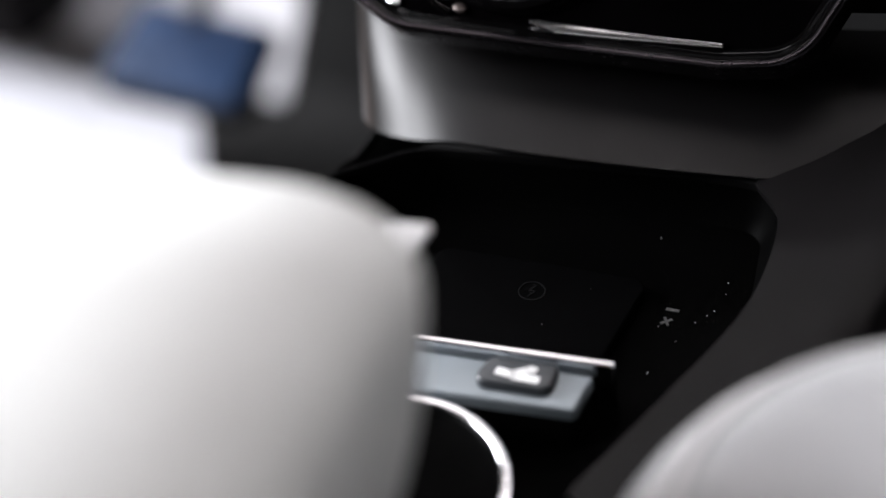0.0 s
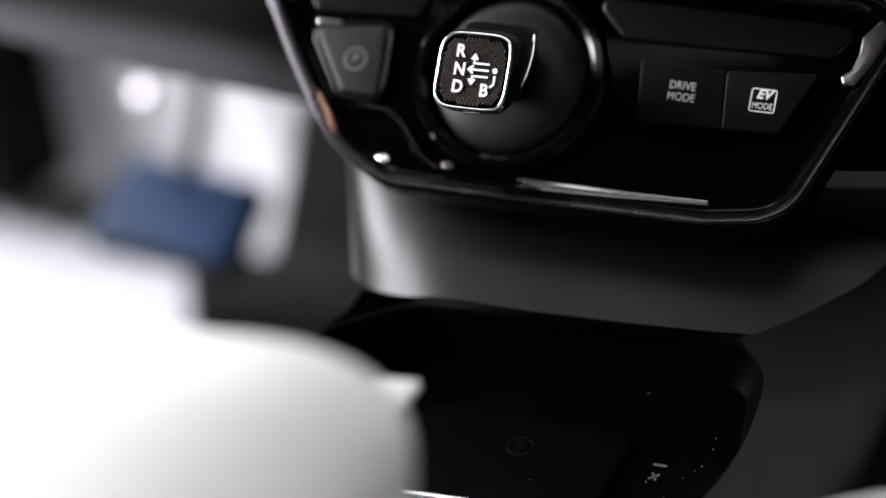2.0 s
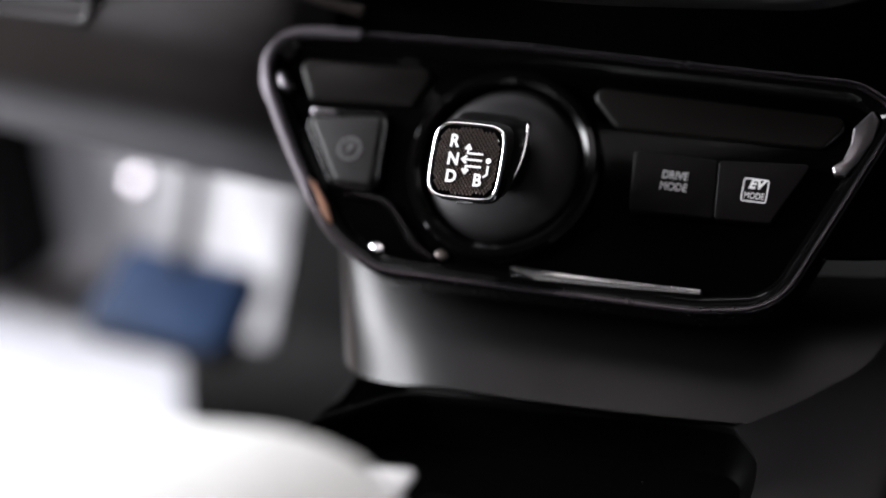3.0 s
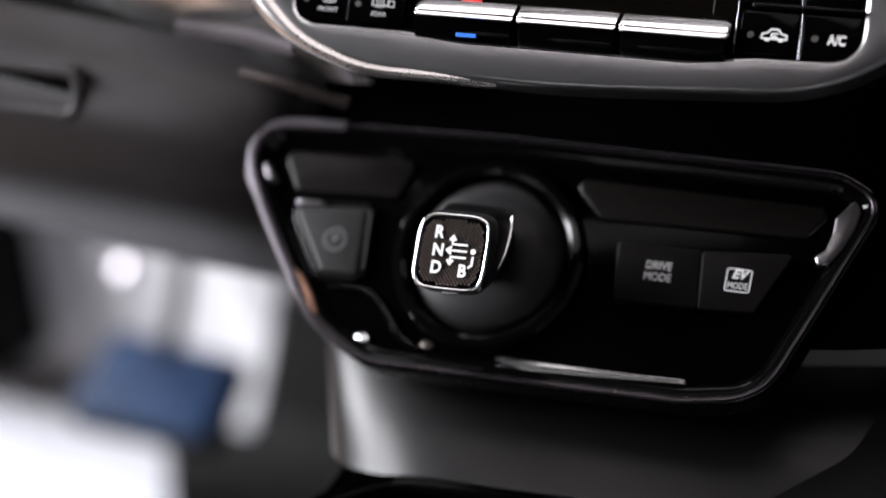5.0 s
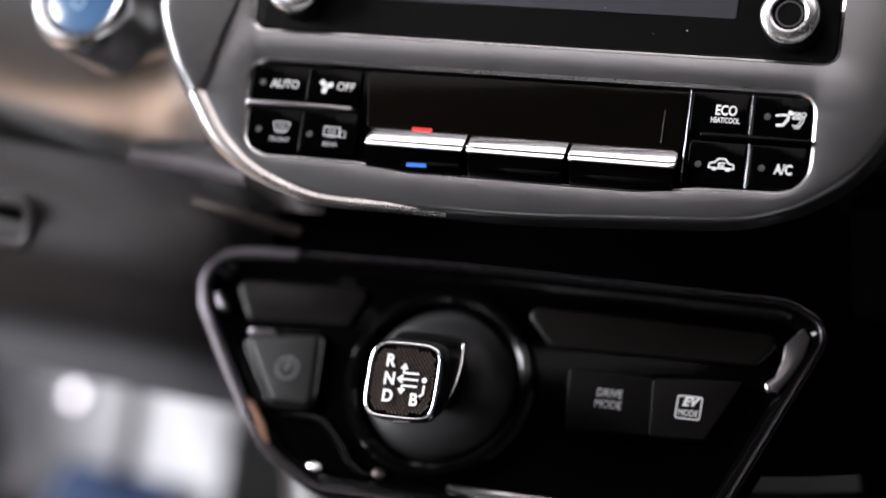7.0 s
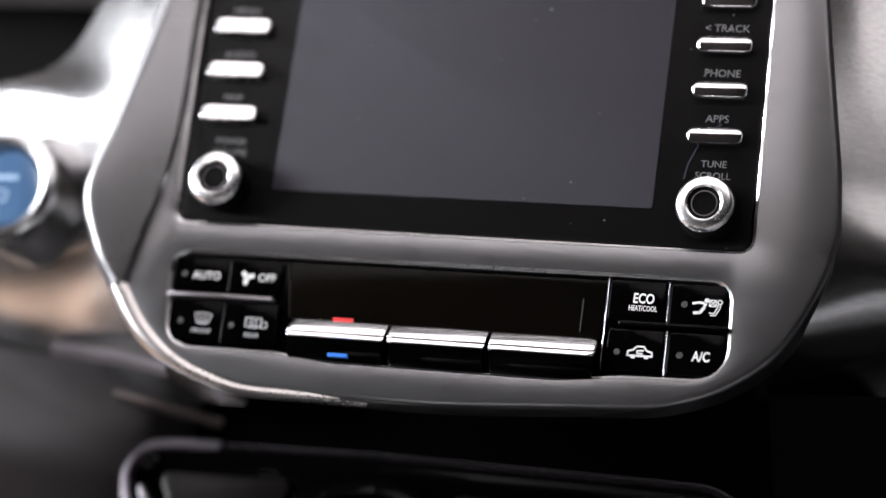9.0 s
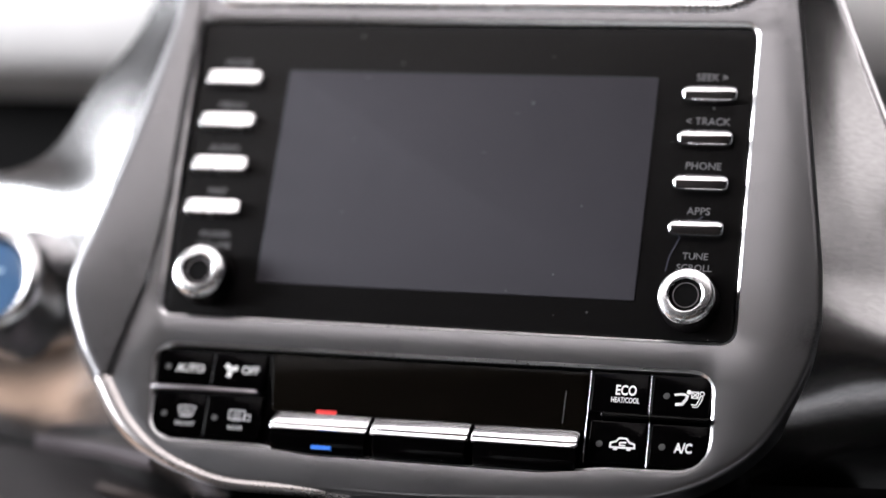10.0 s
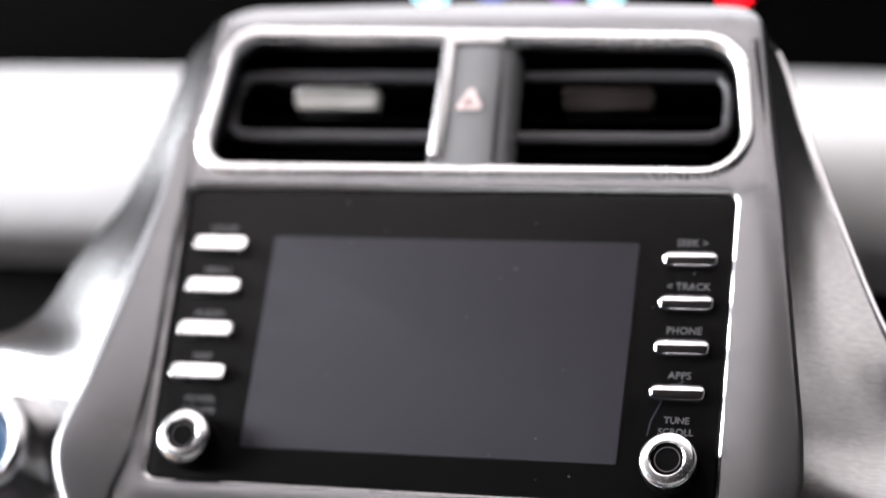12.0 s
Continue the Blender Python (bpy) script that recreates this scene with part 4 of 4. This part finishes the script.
bm.faces.new(loops[-1])
part("body", bm, UNIT_BLACK, knob)
part("edge_line", tube(mm([(-19.2, 7.0, 33.2), (-18.0, -1.8, 35.1), (-18.6, -13.0, 37.3), (-22.6, -22.2, 39.2), (-30.0, -27.2, 40.4), (-38, -28.6, 41)]), 0.0006, 8, smooth_n=24), SATIN_CHROME, knob, "fine bright edge")
part("cap_frame", frame_ring(squarish(0.0302, 0.0298), 0.0013, -0.003, 0.0017, 0.0006), CHROME, knob, "chrome cap frame", CAP)
cap = part("cap", slab(squarish(0.0280, 0.0276), -0.002, 0.0008, 0.0004, 0.0006), PIANO, knob, "black carbon-look cap", CAP)
bm = bmesh.new()
for r in range(-13, 14):
    for c in range(-8, 9):
        x, y = (c + 0.5 * (r % 2)) * 1.55 * MM, r * 0.95 * MM
        if abs(x / 0.0126) ** 4.6 + abs(y / 0.0124) ** 4.6 > 1:
            continue
        low = [bm.verts.new((x + dx * MM, y + dy * MM, 0.0012)) for dx, dy in ((0.74, 0), (0, 0.88), (-0.74, 0), (0, -0.88))]
        high = [bm.verts.new((x + dx * MM, y + dy * MM, 0.0016)) for dx, dy in ((0.38, 0.05), (0, 0.5), (-0.38, 0.05), (0, -0.4))]
        bridge(bm, low, high)
        bm.faces.new(high)
tagged(part("weave", bm, HEX, cap, "dark brown carbon weave", smooth=False), kind="stuff")
for words, x, y in (("R", -0.0066, 0.0071), ("N", -0.0060, 0.0002), ("D", -0.0058, -0.0065), ("B", 0.0052, -0.0071)):
    lettering("letter", words, 0.0066, PRINT, cap, pose(x + 0.0008, y, 0.0021), 0.0002, 0.95)
part("shift_pattern", merge(
    stroke(mm([(-0.2, 5.2), (-0.2, 3.0), (6, 3.0)]), 0.0008), stroke(mm([(-1.6, 0.6), (6, 0.6)]), 0.0008), stroke(mm([(-0.2, -4.0), (-0.2, -1.9), (6, -1.9)]), 0.0008),
    stroke(mm([(-1.3, 4.6), (-0.2, 6.2), (0.9, 4.6)]), 0.0009), stroke(mm([(-0.4, 1.9), (-2.2, 0.6), (-0.4, -0.7)]), 0.0009), stroke(mm([(-1.3, -3.2), (-0.2, -4.8), (0.9, -3.2)]), 0.0009),
    stroke(mm([(9.0, -1.4), (9.0, -4.4), (7.8, -5.4)]), 0.0009), slab(circle(0.0088, 0.0008, 0.0011, 16), 0, 0.0002)), PRINT, cap, "white shift pattern", pose(0.0006, 0, 0.0020))

# ---- console ----
console = thing("centre_console", pose(0, 0, 0), "charcoal centre console with a black tray and cup holder", "console")
# shade under the stack is put into this near-zero black
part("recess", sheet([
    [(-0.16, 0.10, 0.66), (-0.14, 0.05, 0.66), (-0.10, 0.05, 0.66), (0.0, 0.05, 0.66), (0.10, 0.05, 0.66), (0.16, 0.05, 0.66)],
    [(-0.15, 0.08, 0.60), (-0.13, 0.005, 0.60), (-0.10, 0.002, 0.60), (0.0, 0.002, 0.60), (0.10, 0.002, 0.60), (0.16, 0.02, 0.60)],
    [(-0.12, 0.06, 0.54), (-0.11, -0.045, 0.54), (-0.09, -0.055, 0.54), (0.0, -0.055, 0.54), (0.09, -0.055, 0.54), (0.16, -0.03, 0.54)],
], 40, 24, 0.004), CAVITY_BLACK, console, "recess round the shifter, shade put into its black")
# plan of the face from the driver's side across, and how far it leans back at each height
FACE_PLAN = ((-0.108, 0.060), (-0.108, 0.000), (-0.107, -0.030), (-0.1035, -0.045), (-0.097, -0.057), (-0.087, -0.0665), (-0.072, -0.074), (-0.052, -0.0785), (-0.020, -0.0810), (0.015, -0.0795), (0.050, -0.0765), (0.078, -0.0725), (0.105, -0.0665), (0.130, -0.0580), (0.160, -0.0450), (0.190, -0.0300))
part("front_face", sheet([[(x - 0.42 * (lean + 0.0115) * min(1.0, max(0.0, (0.06 - x) / 0.12)), y + lean, z - 0.2 * max(0.0, -0.045 - x) * drop) for x, y in FACE_PLAN]
                          for z, lean, drop in ((0.5150, 0.046, 0), (0.5055, 0.026, 0.1), (0.4935, 0.006, 0.5), (0.4800, -0.0115, 1))], 110, 40, 0.004), FACE, console)
# same surface as the face; its lower light is put into the colour
part("shoulder", sheet([
    [(0.074, -0.028, 0.513), (0.076, -0.041, 0.506), (0.0765, -0.061, 0.4925), (0.0680, -0.0895, 0.4812)],
    [(0.104, -0.024, 0.515), (0.106, -0.048, 0.502), (0.101, -0.083, 0.489), (0.0812, -0.1080, 0.4798)],
    [(0.125, -0.038, 0.508), (0.124, -0.080, 0.494), (0.110, -0.115, 0.482), (0.0842, -0.1350, 0.4758)],
    [(0.137, -0.080, 0.49), (0.128, -0.130, 0.478), (0.110, -0.160, 0.472), (0.0818, -0.1613, 0.4718)],
    [(0.135, -0.150, 0.46), (0.118, -0.190, 0.460), (0.098, -0.200, 0.464), (0.0735, -0.1900, 0.4675)],
    [(0.090, -0.270, 0.43), (0.080, -0.270, 0.445), (0.068, -0.268, 0.452), (0.0490, -0.2594, 0.4570)],
], 30, 60, 0.004), FACE_SHADED, console, "shoulder beside the tray, its dimness put into colour")
opening = rounded(mm([(-50, 99.5), (60, 109.5), (87, 107), (93.5, 60), (84, 18), (58, -56), (50, -118), (-40, -118), (-62, -60), (-84, 70)]), [0.03, 0.3, 0.018, 0.06, 0.1, 0.05, 0.01, 0.01, 0.05, 0.03], 8)
part("rim", plate(offset(opening, -0.0018), [opening], -0.02, -0.0012, 0.0006, 0.0006), SOFT_BLACK, console, "black tray rim", TRAY)
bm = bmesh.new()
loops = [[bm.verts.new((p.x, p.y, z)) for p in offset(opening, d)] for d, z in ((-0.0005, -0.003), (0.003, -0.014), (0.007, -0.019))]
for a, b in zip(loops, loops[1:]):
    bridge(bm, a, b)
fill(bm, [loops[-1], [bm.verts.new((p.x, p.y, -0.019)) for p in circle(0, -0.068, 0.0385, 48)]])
part("tray", bm, CAVITY_BLACK, console, "black tray", TRAY)
part("side_skin", sheet([
    [(0.090, -0.270, 0.43), (0.135, -0.150, 0.46), (0.137, -0.080, 0.49), (0.125, -0.038, 0.508)],
    [(0.092, -0.280, 0.38), (0.142, -0.150, 0.40), (0.147, -0.075, 0.42), (0.140, -0.020, 0.45)],
    [(0.095, -0.290, 0.01), (0.150, -0.150, 0.01), (0.158, -0.060, 0.01), (0.155, 0.020, 0.01)],
], 24, 24, 0.004), FACE, console, "dark grained side")
part("side_skin", sheet([
    [(-0.098, -0.094, 0.462), (-0.103, -0.16, 0.462), (-0.085, -0.27, 0.452), (-0.075, -0.60, 0.43)],
    [(-0.110, 0.02, 0.40), (-0.114, -0.16, 0.38), (-0.095, -0.27, 0.36), (-0.085, -0.60, 0.30)],
    [(-0.114, 0.06, 0.01), (-0.116, -0.15, 0.01), (-0.10, -0.27, 0.01), (-0.09, -0.60, 0.01)],
], 20, 16, 0.004), SOFT_BLACK, console, "black side")
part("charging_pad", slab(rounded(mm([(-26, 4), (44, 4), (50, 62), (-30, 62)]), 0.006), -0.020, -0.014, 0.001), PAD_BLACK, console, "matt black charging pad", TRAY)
part("bright_strip", slab(rounded(mm([(-18.5, -3.6), (56.5, 0.4), (56.5, 3.4), (-18.5, -0.8)]), 0.0012, 3), -0.020, 0.002, 0.0012), CHROME, console, "bright chrome strip", TRAY)
part("key_block", slab(rounded(mm([(-15, -6), (50, -3.4), (48, -19), (-13, -23.5)]), 0.002), -0.020, -0.004, 0.001), SOFT_BLACK, console, "black block under the keys", TRAY)
keys = part("key_panel", slab(rounded(mm([(-15.5, -5.4), (50.5, -2.6), (49, -20), (-13.5, -24.5)]), 0.002), -0.006, -0.001, 0.0014), KEY_GREY, console, "grey metallic key panel", TRAY)
toggle = part("toggle", slab(rounded(mm([(15, -5), (39.5, -3.2), (39.5, -16.5), (11.5, -18)]), 0.004), -0.003, 0.0028, 0.0016), KEY_BLACK, keys, "black key")
part("icon", merge(stroke(mm([(18, -11.5), (23, -11.8), (26.5, -9.5), (29, -8.5)]), 0.0030), stroke(mm([(24, -12.5), (31.5, -12.5)]), 0.0030), stroke(mm([(28, -8.0), (29.5, -8.2)]), 0.0026)), PRINT, toggle, "white icon", pose(0.0022, -0.0008, 0.0028))
part("marking", merge(stroke(mm([(58.5, 46), (61.5, 48.5)]), 0.0011), stroke(mm([(59, 49), (61, 45.5)]), 0.0009), stroke(mm([(58.5, 53.5), (62.5, 53.5)]), 0.0014)), LED_GREY, console, "small printed marking", TRAY @ pose(0, 0, -0.0188))
part("pad_icon", merge(frame_ring(circle(0.011, 0.046, 0.005, 28), 0.0006, 0, 0.0002, 0.00005), stroke(mm([(11.6, 49), (9.8, 46), (12.2, 46), (10.4, 43)]), 0.0006)), PAD_MARK, console, "faint charging symbol", TRAY @ pose(0, 0, -0.0140))
part("cup_ring", frame_ring(circle(0, -0.068, 0.0420, 64), 0.0042, -0.020, 0.000, 0.0016), CHROME, console, "chrome cup holder ring", TRAY)
part("cup_well", lathe([(0.0385, -0.004), (0.036, -0.05), (0.034, -0.07), (0.0001, -0.07)]), CAVITY_BLACK, console, "black cup well", TRAY @ pose(0, -0.068, 0))

# ---- armrest ----


arm = thing("armrest", pose(0, 0, 0), "white leather console armrest lid", "armrest")
lid_plan = rounded([(0.023, -0.269), (0.037, -0.42), (0.074, -0.75), (-0.24, -0.75), (-0.24, -0.52), (-0.123, -0.285)], [0.05, 0.2, 0.09, 0.09, 0.2, 0.094], 14)


def inward(p, f):
    core = Vector((min(max(p.x, -0.11), -0.06), min(max(p.y, -0.62), -0.40)))
    return p + (core - p) * f


bm = bmesh.new()
rings = [(0.55 * (1 - math.cos(a)), 0.562 + 0.125 * math.sin(a)) for a in np.linspace(-1.25, -0.1, 12)] + [(1 - math.cos(a), 0.562 + 0.040 * math.sin(a)) for a in np.linspace(0.0, math.pi / 2 - 0.02, 18)]
loops = [[bm.verts.new((*inward(p, d), z)) for p in lid_plan] for d, z in rings]
for a, b in zip(loops, loops[1:]):
    bridge(bm, a, b)
bm.faces.new(loops[0])
bm.faces.new(loops[-1])
part("lid", bm, LEATHER, arm, "", pose(0.0215, -0.0813, 0.0915) @ Matrix.Scale(0.9, 4))
part("storage_box", slab(rounded([(-0.14, -0.290), (-0.035, -0.290), (-0.005, -0.62), (-0.14, -0.62)], 0.02), 0.40, 0.555, 0.008), BLACK, arm, "black box under the lid")
LATCH_AT = (0.0020, -0.2708, 0.5528)
part("latch", slab(rounded([(-0.0092, 0.0065), (0.0081, 0.0059), (-0.003, -0.0130)], 0.0013, 3), -0.0015, 0.0006, 0.0004), CHROME_WHITE, arm, "small white latch tab", look(LATCH_AT, (0.05, -0.72, 1.15)) @ pose(0, 0, 0, 0, 180, 0) @ pose(0, 0, 0, 0, 0, 3))

# ---- passenger seat ----
seat = thing("passenger_seat", pose(0, 0, 0), "light grey cloth passenger seat cushion with piping", "car seat")
part("cushion", slab(rounded([(0.088, -0.232), (0.60, -0.232), (0.60, -0.80), (0.088, -0.80)], [0.11, 0.11, 0.05, 0.05], 14), 0.28, 0.548, 0.045, 0.008, 10), FABRIC, seat)
outer_edge = rounded([(0.088, -0.232), (0.60, -0.232), (0.60, -0.80), (0.088, -0.80)], [0.11, 0.11, 0.05, 0.05], 14)
for inset, z in ((0.016, 0.536), (0.023, 0.5425)):
    part("piping", tube([(p.x, p.y, z) for p in offset(outer_edge, inset)], 0.0018, 8, True), PAD, seat, "pale sewn piping")

# ---- footwell ----
mat_ob = part("floor_paper", sheet([
    [(-0.95, 0.02, 0.006), (-0.70, 0.02, 0.008), (-0.41, 0.05, 0.006)],
    [(-0.95, 0.25, 0.010), (-0.70, 0.25, 0.014), (-0.42, 0.25, 0.008)],
    [(-0.95, 0.40, 0.040), (-0.70, 0.40, 0.038), (-0.455, 0.40, 0.030)],
    [(-0.95, 0.50, 0.135), (-0.70, 0.50, 0.135), (-0.495, 0.49, 0.11)],
], 24, 30, 0.002), PAPER, None)
tagged(mat_ob, "crumpled white protective paper on the driver floor", "floor mat")
kick = part("kick_panel", sheet([
    [(-0.80, 0.56, 0.00), (-0.62, 0.54, 0.00), (-0.53, 0.535, 0.10), (-0.440, 0.505, 0.125)],
    [(-0.80, 0.55, 0.15), (-0.60, 0.53, 0.15), (-0.50, 0.515, 0.16), (-0.413, 0.485, 0.16)],
    [(-0.80, 0.52, 0.40), (-0.60, 0.50, 0.40), (-0.44, 0.485, 0.40), (-0.345, 0.455, 0.40)],
], 20, 20, 0.004), KICK, None)
tagged(kick, "pale footwell lining behind the pedals", "trim", kind="structure")
rest = thing("footrest", pose(0, 0, 0), "black rubber footrest fixed beside the pedals", "footrest")
part("block", slab(rounded([(-0.80, 0.455), (-0.612, 0.455), (-0.605, 0.545), (-0.80, 0.545)], 0.012), 0.165, 0.40, 0.012), BLACK, rest)
for i in range(5):
    part("rib", box_mesh(-0.79, -0.618, 0.449, 0.456, 0.19 + 0.04 * i, 0.205 + 0.04 * i), BLACK, rest)
brake = thing("brake_pedal", pose(-0.445, 0.40, 0.216), "brake pedal wrapped in blue protective film", "pedal")
part("pad", slab(rounded(mm([(-58, -31), (46, -34), (50, 28), (-42, 33)]), 0.008), -0.008, 0.004, 0.003), FILM, brake, "blue film-wrapped pad", pose(0, 0, 0, 36, 4, 2))
part("rubber_edge", slab(rounded(mm([(-64, -37), (53, -40), (57, 34), (-50, 39)]), 0.012), -0.016, -0.007, 0.004), BLACK, brake, "black rubber edge", pose(0, 0, 0, 36, 4, 2))
part("arm", tube([(0, 0.01, 0.0), (0.0, 0.05, 0.06), (-0.01, 0.10, 0.16), (-0.01, 0.12, 0.30)], 0.007, 10, smooth_n=20), BLACK, brake, "black pedal arm")
part("bracket", slab(cut_rect(-0.03, 0.02, 0.09, 0.338, 0.005), 0.27, 0.36, 0.004), BLACK, brake, "black pedal bracket")
# flat disc tilted so that it mirrors the door lamp as a bright highlight
part("pivot_cap", lathe([(0.0060, -0.012), (0.0060, -0.001), (0.0052, 0.0), (0.0001, 0.0001)], 24), GREY_METAL, brake, "pivot cap tilted to mirror the door lamp", look((-0.019, 0.0, 0.086), (-0.019 + 0.140, 0.785, 0.086 - 0.600)))

METER_LIGHTS = ((-0.181, 0.851, 0.006, (0.4, 0.85, 0.9), "cyan"), (-0.064, 0.850, 0.006, (0.4, 0.8, 0.85), "pale_cyan"), (0.018, 0.847, 0.006, (1.0, 0.004, 0.012), "red"), (-0.092, 0.852, 0.004, (0.25, 0.06, 0.5), "violet"), (-0.140, 0.852, 0.004, (0.03, 0.08, 0.4), "blue"))

# ---- instrument cluster at the far edge of the dash ----
meter = thing("instrument_cluster", pose(-0.1, 0.62, 0.775), "black instrument cluster with small lit segments on the dash", "instrument cluster")
part("housing", slab(rounded([(-0.62, -0.03), (0.62, -0.03), (0.62, 0.08), (0.30, 0.085), (-0.30, 0.085), (-0.62, 0.08)], 0.02), 0.004, 0.10, 0.01), SOFT_BLACK, meter, "", pose(0, 0, 0))
part("lens", slab(cut_rect(-0.58, 0.58, 0.012, 0.094, 0.008), 0, 0.004, 0.001), CAVITY_BLACK, meter, "dark lens", pose(0, -0.028, 0, 90))
for x, z, r, colour, kind in METER_LIGHTS:
    part("segment", lathe([(r, 0), (r, 0.001), (0.0001, 0.0012)], 20), glowing("lit_%s_segment" % kind, colour, 14.0), meter, "lit %s segment" % kind, pose(x + 0.1, -0.0330, z - 0.775, 90))

# ---- dust ----
rng = random.Random(5)
bm = bmesh.new()
for _ in range(24):
    x, y, r = rng.uniform(-0.112, 0.112), rng.uniform(-0.06, 0.066), rng.choice((0.00025, 0.0003, 0.00045))
    m = pose(x, y, 0.0011 if abs(x) < 0.076 and abs(y) < 0.045 else 0.0006)
    bmesh.ops.create_icosphere(bm, subdivisions=1, radius=r, matrix=m)
for _ in range(5):
    bmesh.ops.create_icosphere(bm, subdivisions=1, radius=0.0003, matrix=pose(rng.uniform(0.118, 0.128), rng.uniform(-0.1, 0.04), 0.002))
specks = part("dust_specks", bm, DIM_PRINT, None, "", STACK)
tagged(specks, "grey dust specks on the screen and its surround", "dust", kind="stuff")
bm = bmesh.new()
for x, y in ((75.8, 71.9), (76.5, 66.0), (74.9, 56.4), (73.0, 53.5), (69.9, 49.1), (66.0, 38.0), (61.0, 20.5), (58.0, 44.0), (45.8, 90.0), (20.0, 30.0), (31.0, 52.0)):
    bmesh.ops.create_icosphere(bm, subdivisions=1, radius=rng.choice((0.00014, 0.0002, 0.00028)), matrix=pose(x * MM, y * MM, -0.0186 if x > 52 or y > 64 else -0.0138))
crumbs = part("dust_specks", bm, MID_PRINT, None, "", TRAY)
tagged(crumbs, "pale dust specks lying in the black tray", "dust", kind="stuff")
